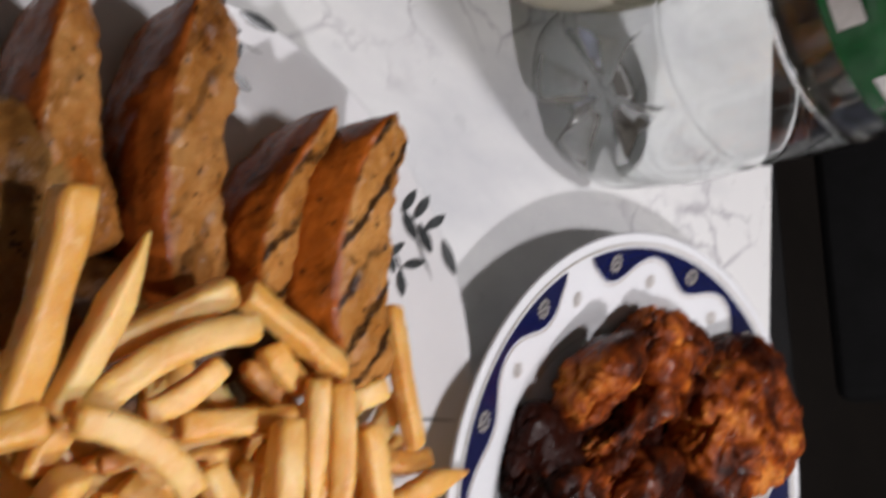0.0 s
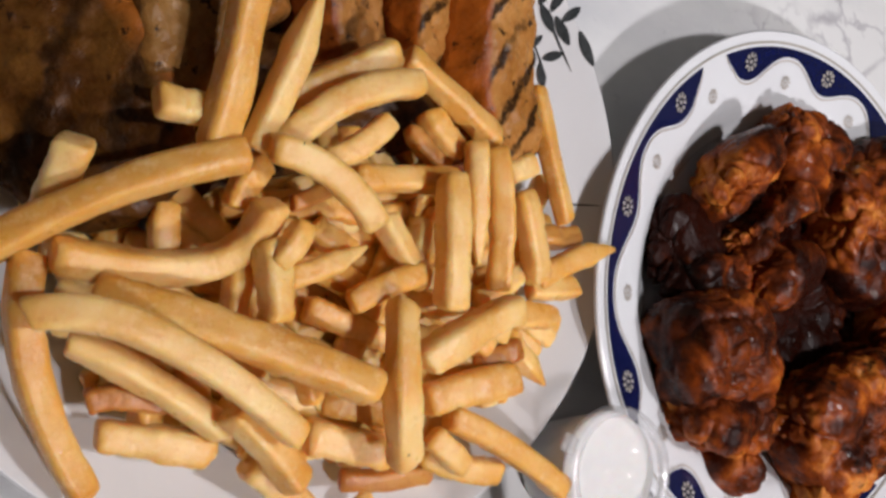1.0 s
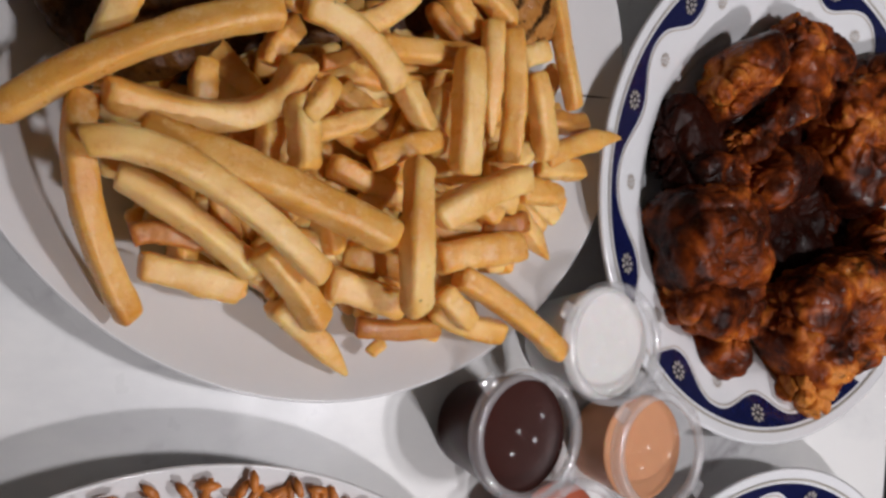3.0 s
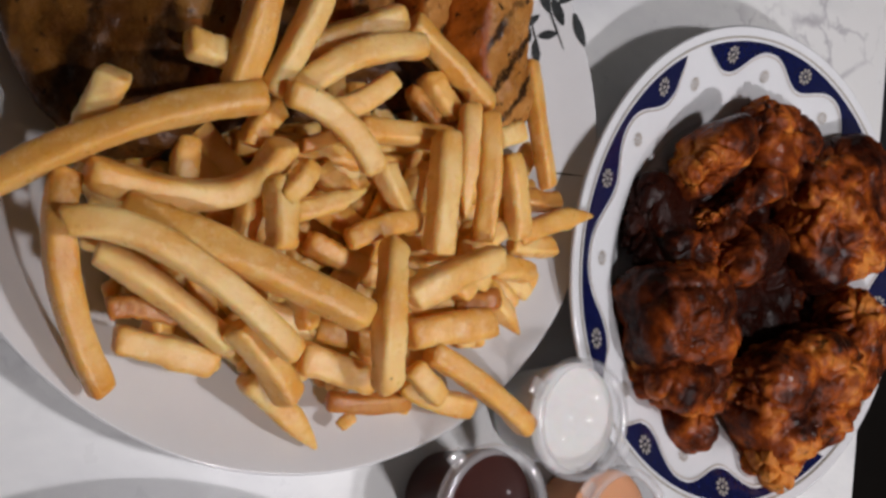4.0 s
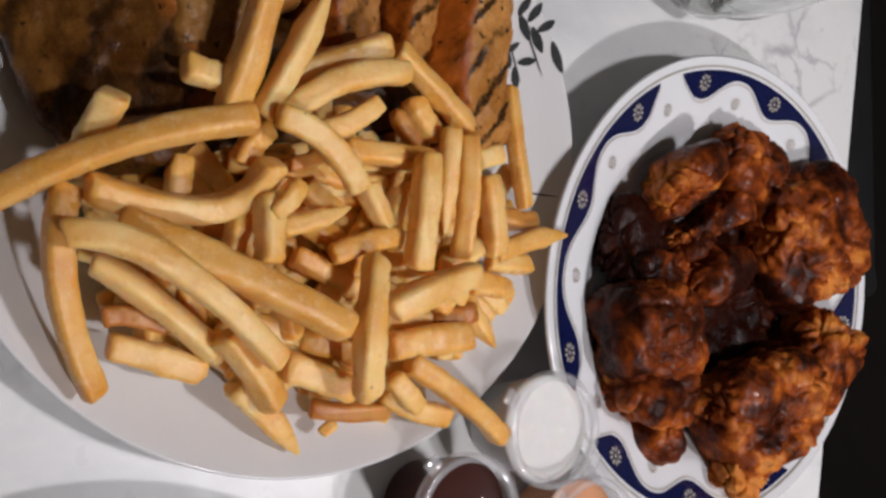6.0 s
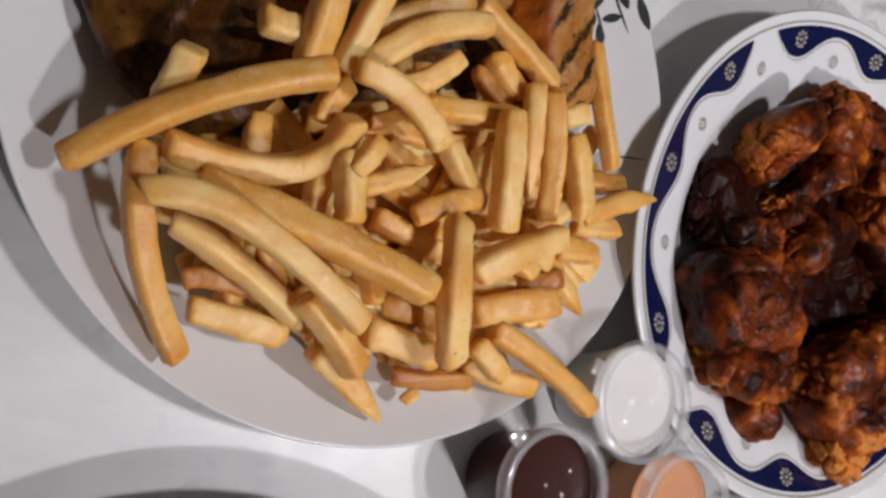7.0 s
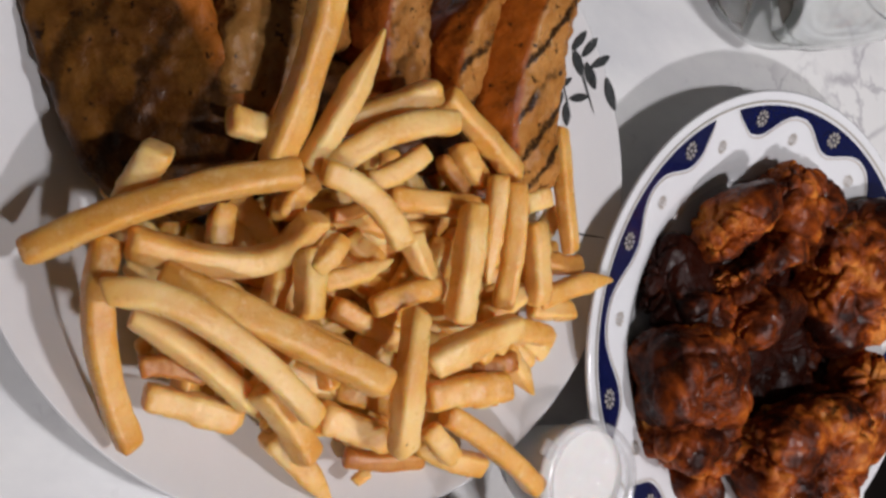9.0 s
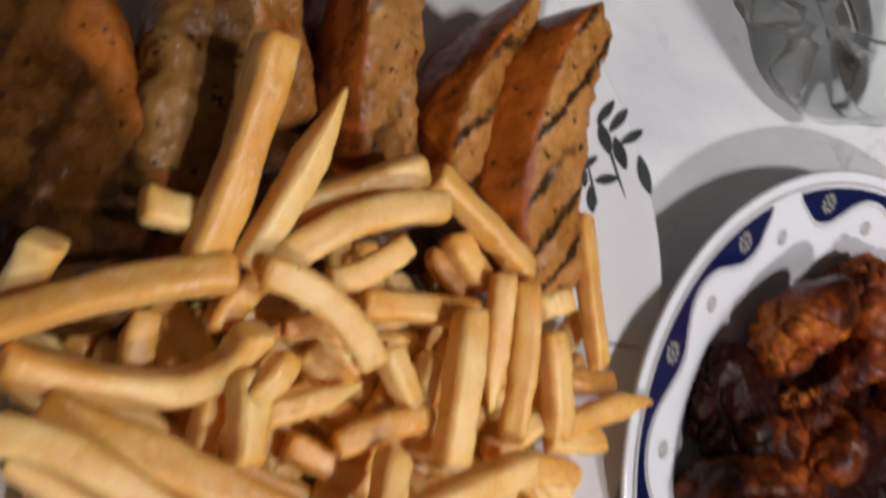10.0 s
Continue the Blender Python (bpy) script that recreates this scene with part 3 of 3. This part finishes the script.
fry((0.0978, 0.0811, 0.0321), (0.1309, 0.1001, 0.0501), (0.1669, 0.1113, 0.0581), 0.0087, 'b')
fry((0.1330, 0.0266, 0.0282), (0.1186, 0.0593, 0.0382), (0.1184, 0.0873, 0.0392), 0.0083, 'b')
fry((0.1159, 0.0719, 0.0512), (0.1441, 0.0661, 0.0542), (0.1824, 0.0377, 0.0502), 0.0085, 'b')
fry((0.1323, 0.0778, 0.0440), (0.1621, 0.0664, 0.0510), (0.2044, 0.0487, 0.0530), 0.0095, 'b')
fry((0.1271, 0.0661, 0.0367), (0.1455, 0.0557, 0.0367), (0.1678, 0.0394, 0.0327), 0.0073, 'b')
fry((0.1225, 0.0870, 0.0441), (0.1600, 0.0845, 0.0431), (0.1738, 0.0993, 0.0561), 0.0087, 'b')
fry((0.1675, 0.1656, 0.0677), (0.1643, 0.1387, 0.0627), (0.1597, 0.1120, 0.0537), 0.0096, 'b')
fry((0.1834, 0.1556, 0.0726), (0.1782, 0.1368, 0.0646), (0.1692, 0.1132, 0.0566), 0.0075, 't')
fry((0.1784, 0.1283, 0.0522), (0.1976, 0.1381, 0.0522), (0.2153, 0.1466, 0.0522), 0.0085, 'b')
fry((0.1768, 0.1142, 0.0580), (0.1961, 0.1290, 0.0600), (0.2199, 0.1356, 0.0580), 0.0089, 'b')
fry((0.1709, 0.1121, 0.0645), (0.1886, 0.1062, 0.0635), (0.2031, 0.0938, 0.0585), 0.0082, 'b')
fry((0.2209, 0.1466, 0.0486), (0.2384, 0.1365, 0.0466), (0.2573, 0.1252, 0.0426), 0.0076, 'b')
fry((0.1450, 0.1244, 0.0542), (0.1527, 0.1237, 0.0532), (0.1620, 0.1232, 0.0522), 0.0084, 'b')
fry((0.1211, 0.0916, 0.0319), (0.1241, 0.1033, 0.0399), (0.1277, 0.1141, 0.0489), 0.0091, 'b')
fry((0.2338, 0.1111, 0.0518), (0.2320, 0.0900, 0.0528), (0.2321, 0.0704, 0.0498), 0.0093, 'b')
fry((0.2454, 0.1229, 0.0487), (0.2452, 0.1032, 0.0477), (0.2466, 0.0843, 0.0447), 0.0073, 't2')
fry((0.2546, 0.1217, 0.0465), (0.2556, 0.1003, 0.0465), (0.2542, 0.0762, 0.0435), 0.0078, 'b')
fry((0.2668, 0.1090, 0.0422), (0.2714, 0.0936, 0.0412), (0.2742, 0.0789, 0.0392), 0.0085, 'b')
fry((0.2840, 0.1489, 0.0325), (0.2888, 0.1243, 0.0325), (0.2958, 0.1009, 0.0305), 0.0078, 'b')
fry((0.2660, 0.1152, 0.0322), (0.2739, 0.1185, 0.0322), (0.2813, 0.1211, 0.0322), 0.0084, 'b')
fry((0.3192, 0.0915, 0.0302), (0.3004, 0.0884, 0.0322), (0.2780, 0.0802, 0.0342), 0.0083, 't')
fry((0.1737, 0.0900, 0.0523), (0.1755, 0.0781, 0.0523), (0.1752, 0.0681, 0.0523), 0.0082, 'b')
fry((0.1821, 0.0941, 0.0570), (0.1795, 0.0890, 0.0570), (0.1753, 0.0835, 0.0550), 0.0067, 'b')
fry((0.2040, 0.0890, 0.0511), (0.1926, 0.0838, 0.0511), (0.1793, 0.0797, 0.0511), 0.0064, 't')
fry((0.2004, 0.0729, 0.0465), (0.2122, 0.0780, 0.0465), (0.2265, 0.0822, 0.0445), 0.0077, 'b')
fry((0.2135, 0.0989, 0.0444), (0.2192, 0.0889, 0.0444), (0.2281, 0.0790, 0.0424), 0.0079, 'b')
fry((0.2050, 0.1094, 0.0434), (0.2250, 0.1105, 0.0434), (0.2410, 0.1106, 0.0434), 0.0081, 'b')
fry((0.2204, 0.0553, 0.0515), (0.2367, 0.0634, 0.0525), (0.2572, 0.0705, 0.0495), 0.0100, 'b')
fry((0.2144, 0.0726, 0.0518), (0.2109, 0.0500, 0.0558), (0.2161, 0.0268, 0.0458), 0.0093, 'b')
fry((0.2285, 0.0430, 0.0373), (0.2461, 0.0458, 0.0373), (0.2640, 0.0480, 0.0373), 0.0106, 'b')
fry((0.2366, 0.0379, 0.0381), (0.2610, 0.0253, 0.0361), (0.2853, 0.0086, 0.0321), 0.0086, 'b')
fry((0.2851, 0.0436, 0.0264), (0.2759, 0.0527, 0.0274), (0.2643, 0.0621, 0.0304), 0.0080, 't')
fry((0.2656, 0.0677, 0.0341), (0.2758, 0.0681, 0.0331), (0.2864, 0.0665, 0.0321), 0.0087, 'b')
fry((0.2754, 0.0768, 0.0327), (0.2874, 0.0770, 0.0317), (0.2979, 0.0776, 0.0307), 0.0073, 'b')
fry((0.1355, 0.0415, 0.0269), (0.1499, 0.0382, 0.0269), (0.1658, 0.0337, 0.0269), 0.0090, 'b')
fry((0.1331, 0.0499, 0.0271), (0.1415, 0.0510, 0.0281), (0.1541, 0.0476, 0.0281), 0.0065, 'r')
fry((0.1666, 0.0461, 0.0420), (0.1755, 0.0373, 0.0400), (0.1876, 0.0232, 0.0360), 0.0089, 'b')
fry((0.2021, 0.0055, 0.0238), (0.1913, 0.0167, 0.0258), (0.1754, 0.0305, 0.0298), 0.0092, 't')
fry((0.2052, 0.0213, 0.0250), (0.2193, 0.0198, 0.0270), (0.2359, 0.0203, 0.0270), 0.0067, 'r')
fry((0.2318, 0.0269, 0.0302), (0.2455, 0.0206, 0.0302), (0.2609, 0.0174, 0.0292), 0.0085, 'b')
fry((0.2311, 0.0328, 0.0363), (0.2374, 0.0268, 0.0363), (0.2439, 0.0214, 0.0343), 0.0082, 'b')
fry((0.1921, 0.0361, 0.0313), (0.2045, 0.0324, 0.0323), (0.2185, 0.0279, 0.0313), 0.0104, 'b')
fry((0.1899, 0.0725, 0.0382), (0.2027, 0.0677, 0.0382), (0.2174, 0.0616, 0.0362), 0.0083, 'b')
fry((0.1693, 0.0845, 0.0428), (0.1685, 0.0757, 0.0418), (0.1679, 0.0659, 0.0388), 0.0071, 'b')
fry((0.1908, 0.0956, 0.0426), (0.1963, 0.0915, 0.0426), (0.2040, 0.0876, 0.0426), 0.0076, 'b')
fry((0.2321, 0.1324, 0.0422), (0.2362, 0.1266, 0.0422), (0.2442, 0.1208, 0.0402), 0.0084, 'b')
fry((0.1923, 0.1132, 0.0507), (0.2023, 0.1172, 0.0507), (0.2135, 0.1261, 0.0507), 0.0072, 'b')
fry((0.1530, 0.1026, 0.0326), (0.1522, 0.0919, 0.0326), (0.1532, 0.0788, 0.0306), 0.0076, 'b')
fry((0.1673, 0.0990, 0.0466), (0.1701, 0.1055, 0.0476), (0.1757, 0.1124, 0.0486), 0.0076, 'b')
fry((0.1840, 0.0637, 0.0330), (0.1909, 0.0650, 0.0330), (0.1988, 0.0701, 0.0330), 0.0066, 'b')
fry((0.1829, 0.1008, 0.0477), (0.1887, 0.1028, 0.0477), (0.1964, 0.1071, 0.0477), 0.0051, 'r')
fry((0.2271, 0.0985, 0.0433), (0.2264, 0.0934, 0.0433), (0.2247, 0.0875, 0.0413), 0.0060, 'b')
fry((0.2827, 0.0981, 0.0266), (0.2930, 0.0957, 0.0266), (0.3045, 0.0968, 0.0256), 0.0075, 'r')
fry((0.2157, 0.0158, 0.0240), (0.2129, 0.0140, 0.0240), (0.2105, 0.0122, 0.0240), 0.0046, 'b')
fry((0.2143, 0.0461, 0.0361), (0.2191, 0.0541, 0.0381), (0.2277, 0.0602, 0.0381), 0.0086, 'b')
fry((0.1843, 0.0987, 0.0387), (0.1912, 0.1014, 0.0387), (0.2083, 0.0996, 0.0387), 0.0073, 'b')
fry((0.2285, 0.1278, 0.0392), (0.2313, 0.1222, 0.0392), (0.2416, 0.1167, 0.0372), 0.0062, 'r')
fry((0.2495, 0.0732, 0.0362), (0.2594, 0.0769, 0.0362), (0.2709, 0.0829, 0.0342), 0.0084, 'b')
fry((0.1982, 0.0453, 0.0302), (0.2079, 0.0437, 0.0322), (0.2192, 0.0400, 0.0322), 0.0085, 'b')
fry((0.1910, 0.0542, 0.0259), (0.1992, 0.0451, 0.0279), (0.2087, 0.0356, 0.0279), 0.0091, 'b')
fry((0.2524, 0.0545, 0.0306), (0.2586, 0.0548, 0.0326), (0.2689, 0.0572, 0.0326), 0.0076, 'r')
fry((0.2082, 0.0649, 0.0323), (0.2123, 0.0555, 0.0343), (0.2153, 0.0460, 0.0343), 0.0082, 'b')

# the inside of the pile, from the plate up to just under the fries on top
for k in range(190):
    x, y = random.uniform(0.135, 0.285), random.uniform(0.035, 0.122)
    q = ((x - 0.212) / 0.078) ** 2 + ((y - 0.080) / 0.047) ** 2
    if q > 1 or (x > 0.25 and y < 0.04):
        continue
    w = random.uniform(0, math.pi)
    d = Vector((math.cos(w), math.sin(w), 0)) * random.uniform(0.013, 0.024)
    z = 0.012 + (0.026 - 0.018 * q) * random.random() ** 0.6
    p = Vector((x, y, z))
    fry(p - d, p + Vector((0, 0, 0.001)), p + d, random.uniform(0.0075, 0.0092), "b")


# ---- barbecue chicken on the platter ----
def chunk(middle, size, turn, tilt, seed, label, material=GLAZE, torn=1.0):
    """A torn, glazed lump of barbecue chicken: blocky, with ragged lumps and pulled fibres along its length."""
    bm = bmesh.new()
    bmesh.ops.create_icosphere(bm, subdivisions=6, radius=1.0)
    shreds = bm.verts.layers.float.new("torn")
    l, w, h = (s / 2 for s in size)
    off = Vector((seed * 7.3, seed * 2.9, seed * 4.1))
    for v in bm.verts:
        d = v.co.normalized()
        k = (abs(d.x) ** 3.4 + abs(d.y) ** 3.4 + abs(d.z) ** 3.0) ** (-1 / 3.2)
        p = Vector((d.x * k * l, d.y * k * w, d.z * k * h))
        warp = p + Vector((noise.noise(p * 55 + off), noise.noise(p * 55 - off), noise.noise(p * 55 + off * 2))) * 0.007
        broad = fbm(p * 26 + off, 2) * 0.0075
        near = noise.voronoi(warp * 82 + off)[0]
        lump = (0.45 - near[0]) * 0.0048
        cleft = -0.0030 * max(0.0, 1 - (near[1] - near[0]) / 0.16)
        where = min(1.0, max(0.0, 0.5 + 1.6 * fbm(p * 34 - off, 2))) * torn
        fibre = abs(noise.noise(Vector((warp.x * 110, warp.y * 460, warp.z * 420)) + off)) * 0.0018 * where
        crag = fbm(p * 150 + off, 3, 0.5) * (0.0005 + 0.0010 * where)
        v[shreds] = where
        v.co = p + d * (broad + lump * (0.4 + 0.6 * where) + cleft * where + fibre + crag)
    ob = part("barbecue_chicken", bm, material)
    ob.matrix_world = pose(*middle, tilt, 0, turn)
    return tagged(ob, label, "chicken", "barbecue chicken pieces")


chunk((0.397, 0.124, 0.025), (0.056, 0.022, 0.028), 40, 0, 1, "torn orange-brown barbecue chicken strip", TORN)
chunk((0.448, 0.138, 0.024), (0.054, 0.038, 0.030), -8, 0, 2, "dark red glazed barbecue chicken piece")
chunk((0.418, 0.107, 0.025), (0.060, 0.022, 0.026), 28, 0, 3, "dark scorched barbecue chicken piece", SCORCHED)
chunk((0.491, 0.107, 0.028), (0.076, 0.068, 0.038), 28, 0, 4, "large glazed barbecue chicken thigh")
chunk((0.371, 0.051, 0.027), (0.054, 0.046, 0.038), 4, 0, 5, "thick red-brown barbecue chicken chunk", torn=0.6)
chunk((0.376, 0.025, 0.024), (0.048, 0.032, 0.034), -24, 0, 6, "torn red-brown barbecue chicken piece")
chunk((0.386, 0.007, 0.022), (0.022, 0.018, 0.024), 60, 0, 13, "small pale torn barbecue chicken nugget", TORN)
chunk((0.452, 0.016, 0.026), (0.076, 0.060, 0.040), 14, 0, 7, "large charred barbecue chicken piece", CHARRED)
chunk((0.440, -0.004, 0.023), (0.044, 0.022, 0.028), 60, 0, 14, "torn orange barbecue chicken strip", TORN)
chunk((0.500, 0.040, 0.029), (0.054, 0.044, 0.038), 50, 0, 8, "bright orange-brown barbecue chicken piece", TORN)
chunk((0.424, 0.081, 0.022), (0.042, 0.024, 0.028), 4, 0, 9, "ragged orange-brown barbecue chicken scrap")
chunk((0.386, 0.082, 0.020), (0.040, 0.022, 0.026), 16, 0, 15, "glossy blackened barbecue chicken scrap", SCORCHED)
# low pieces in the gaps; their dark colour is part sauce, part painted shade
chunk((0.368, 0.092, 0.015), (0.044, 0.034, 0.018), 60, 0, 10, "barbecue chicken scraps in sauce, coloured dark for shade", SHADED_DRIP)
chunk((0.462, 0.066, 0.010), (0.112, 0.080, 0.014), 20, 0, 11, "flat barbecue chicken scraps in drippings, coloured dark for shaded gaps", SHADED_DRIP)
chunk((0.424, 0.100, 0.011), (0.112, 0.076, 0.014), 30, 0, 12, "flat barbecue chicken scraps in drippings, coloured dark for shaded gaps", SHADED_DRIP)


# ---- sauce cups ----
def sauce_cup(x, y, sauce, words, level, turn, lidded=True):
    cup = thing("sauce_cup", words, "sauce cup", "sauce cups", (x, y, 0))
    h, r0, r1 = 0.0360, 0.0176, 0.0220
    shell = [(0.0, 0.0004), (r0 - 0.001, 0.0004), (r0, 0.0016), (r1, h)]
    part("cup", lathe(shell, 64, closed=False), CLEAR_PLASTIC, cup, "clear thin plastic cup")
    rs = r0 + (r1 - r0) * (level / h) - 0.0002
    bm = lathe(smoothed([(0.0, level - 0.0008), (rs * 0.6, level - 0.0004), (rs - 0.0004, level + 0.0004), (rs, level - 0.0012)], 4) + [(r0 - 0.0008, 0.0030), (r0 - 0.002, 0.0014), (0.0, 0.0014)], 64, closed=False)
    part("sauce", bm, sauce, cup)
    disc = [(0.0, h - 0.0006), (r1 - 0.0020, h - 0.0006), (r1 - 0.0020, h), (0.0, h)]
    top = part("lid", lathe(disc, 72, closed=False), CLEAR_PLASTIC, cup, "clear plastic lid")
    ring = [(r1 - 0.0019, h), (r1 - 0.0014, h + 0.0016), (r1 + 0.0008, h + 0.0016), (r1 + 0.0010, h - 0.0024), (r1 + 0.0016, h - 0.0024), (r1 + 0.0014, h + 0.0022), (r1 - 0.0019, h + 0.0022), (r1 - 0.0025, h)]
    part("lid_rim", lathe(ring, 72), RIM_PLASTIC, top)
    for k in (0, 1):
        w = math.radians(turn + 180 * k)
        bm = box(bmesh.new(), (0.0062, 0.0066, 0.0014), pose((r1 + 0.0034) * math.cos(w), (r1 + 0.0034) * math.sin(w), h + 0.0006, 0, 0, math.degrees(w)), 0.0005)
        part("tab", bm, RIM_PLASTIC, top)
    return cup


def sauce(name, colour, rough=0.4):
    m = Nodes(name, colour, rough)
    m.set("Specular IOR Level", 0.08)
    m.set("Base Color", m.ramp(m.noise(160, 4), (0.35, tuple(c * 0.95 for c in colour)), (0.65, colour)))
    m.set("Subsurface Weight", 0.1)
    m.set("Subsurface Scale", 0.001)
    m.bump(m.noise(90, 2), 0.10, 0.001)
    return m.mat


sauce_cup(0.3080, 0.0115, sauce("garlic_sauce", (0.78, 0.76, 0.74)), "clear lidded cup of white garlic sauce", 0.0315, 150)
sauce_cup(0.2665, -0.0190, sauce("brown_sauce", (0.045, 0.012, 0.009), 0.3), "clear lidded cup of dark brown sauce", 0.0305, 130)
sauce_cup(0.3310, -0.0315, sauce("pink_sauce", (0.62, 0.30, 0.16)), "clear lidded cup of orange-pink sauce", 0.027, 140)
sauce_cup(0.2890, -0.0605, sauce("red_sauce", (0.42, 0.10, 0.05)), "clear lidded cup of red sauce", 0.024, 100)


# ---- bottle ----
def soda_bottle(x, y):
    bottle = thing("soda_bottle", "clear plastic soda bottle with a green label", "bottle", place=(x, y, 0))
    r = 0.054
    prof = [(0.012, 0.0075), (0.028, 0.0030), (0.038, 0.0), (0.046, 0.005), (0.0515, 0.018), (0.0535, 0.036), (0.054, 0.055), (0.0535, 0.075), (0.0525, 0.080), (0.0540, 0.086), (0.0540, 0.125), (0.0525, 0.131), (0.0525, 0.205), (0.054, 0.211), (0.050, 0.235), (0.036, 0.268), (0.020, 0.292), (0.0135, 0.305), (0.0135, 0.318)]
    outer = smoothed(prof, 4)
    rows = [(0.0, 0.0085)] + outer + [(max(0.0, q - 0.0007), z) for q, z in reversed(outer)] + [(0.0, 0.0092)]
    bm = lathe(rows, 120, closed=False)
    for v in bm.verts:
        q = math.hypot(v.co.x, v.co.y)
        if v.co.z < 0.045 and q > 0.006:
            w = math.atan2(v.co.y, v.co.x)
            valley = max(0.0, math.cos(5 * w + 0.6)) ** 2
            fade = 1 - v.co.z / 0.045
            v.co.z += valley * fade * 0.016 * min(1.0, q / 0.038)
            s = 1 - 0.10 * valley * fade
            v.co.x *= s
            v.co.y *= s
    part("bottle_body", bm, PET, bottle)
    lab = part("label", lathe([(0.0529, 0.143), (0.0533, 0.143), (0.0533, 0.203), (0.0529, 0.203)], 96), GREEN, bottle, "shiny green wrap-round label")
    for w, z, tall, wide in ((205, 0.1515, 0.010, 0.30), (250, 0.165, 0.030, 0.5), (170, 0.168, 0.024, 0.4)):
        bm = bmesh.new()
        rows = []
        for i in range(9):
            t = math.radians(w) + wide * (i / 8 - 0.5)
            rows.append([bm.verts.new((0.0536 * math.cos(t), 0.0536 * math.sin(t), z + dz)) for dz in (-tall / 2, tall / 2)])
        for p, q in zip(rows, rows[1:]):
            bm.faces.new((p[0], p[1], q[1], q[0]))
        part("print_bar", bm, LABEL_WHITE, lab)
    part("cap", lathe([(0.0, 0.331), (0.0135, 0.331), (0.0148, 0.329), (0.0148, 0.314), (0.0138, 0.314), (0.0138, 0.318), (0.0, 0.3185)], 48, closed=False), GREEN, bottle)
    return bottle


soda_bottle(0.432, 0.266)


# ---- things at the table's far end ----
def serving_bowl(x, y, r, h, material, label, name="serving_bowl"):
    rows = smoothed([(0.0, 0.003), (r * 0.55, 0.003), (r * 0.80, h * 0.28), (r * 0.95, h * 0.70), (r, h)], 6)
    back = [(a - 0.0025, z + 0.002) for a, z in reversed(rows) if a > 0.01]
    bowl = part(name, lathe([(0.0, 0.0), (r * 0.52, 0.0)] + rows[6:] + back + [(0.0, 0.006)], 96, closed=False), material)
    bowl.location = (x, y, 0)
    return tagged(bowl, label, "bowl", "bowls at the table end")


pale = clear("pale_plastic", (0.80, 0.76, 0.60), 0.18, 1.3, 0.55)
serving_bowl(0.372, 0.352, 0.075, 0.060, pale, "pale yellow translucent plastic bowl beside the bottle")
serving_bowl(0.462, 0.402, 0.062, 0.05, plain("blue_grey_plastic", (0.42, 0.45, 0.58), 0.35), "blue-grey plastic bowl behind the bottle")


# ---- rice on the second plate ----
def rice():
    bm = bmesh.new()
    for k in range(260):
        w, q = random.gauss(math.pi / 2 + 0.0, 0.55), random.uniform(0.70, 0.97) * 0.126
        z = height_on(COUPE, q) + 0.0018 + random.random() * 0.003
        q *= 0.140 / PLATE_R
        if random.random() < 0.5:
            w = random.choice((1.02, 1.30, 1.72, 1.95)) + random.gauss(0, 0.05)
        m = pose(q * math.cos(w), q * math.sin(w), z, 0, random.uniform(-20, 20), random.uniform(0, 360)) @ Matrix.Diagonal((0.0042, 0.0017, 0.0016, 1))
        bmesh.ops.create_icosphere(bm, subdivisions=1, radius=1.0, matrix=m)
    ob = part("rice", bm, plain("orange_rice", (0.52, 0.17, 0.03), 0.4, 0.0, 0.4, 90))
    ob.location = (0.147, -0.158, 0)
    return tagged(ob, "scattered orange cooked rice grains on the plate", "rice", kind="stuff")


rice()


# ---- beside the table ----
def dark_chair():
    black = plain("black_padding", (0.008, 0.008, 0.009), 0.8, 0.0, 0.4, 30)
    wood = plain("dark_chair_wood", (0.045, 0.022, 0.011), 0.4, 0.0, 0.4, 20)
    chair = thing("dining_chair", "black padded dining chair with dark wooden legs", "chair", place=(0.93, 0.33, -0.75))
    part("seat", box(bmesh.new(), (0.42, 0.44, 0.06), pose(0, 0, 0.43), 0.02), black, chair)
    part("backrest", box(bmesh.new(), (0.045, 0.42, 0.34), pose(0.22, 0, 0.68, 0, 8, 0), 0.018), black, chair)
    for sx in (-0.18, 0.18):
        for sy in (-0.19, 0.19):
            part("leg", box(bmesh.new(), (0.036, 0.036, 0.41), pose(sx, sy, 0.205), 0.004), wood, chair)


dark_chair()
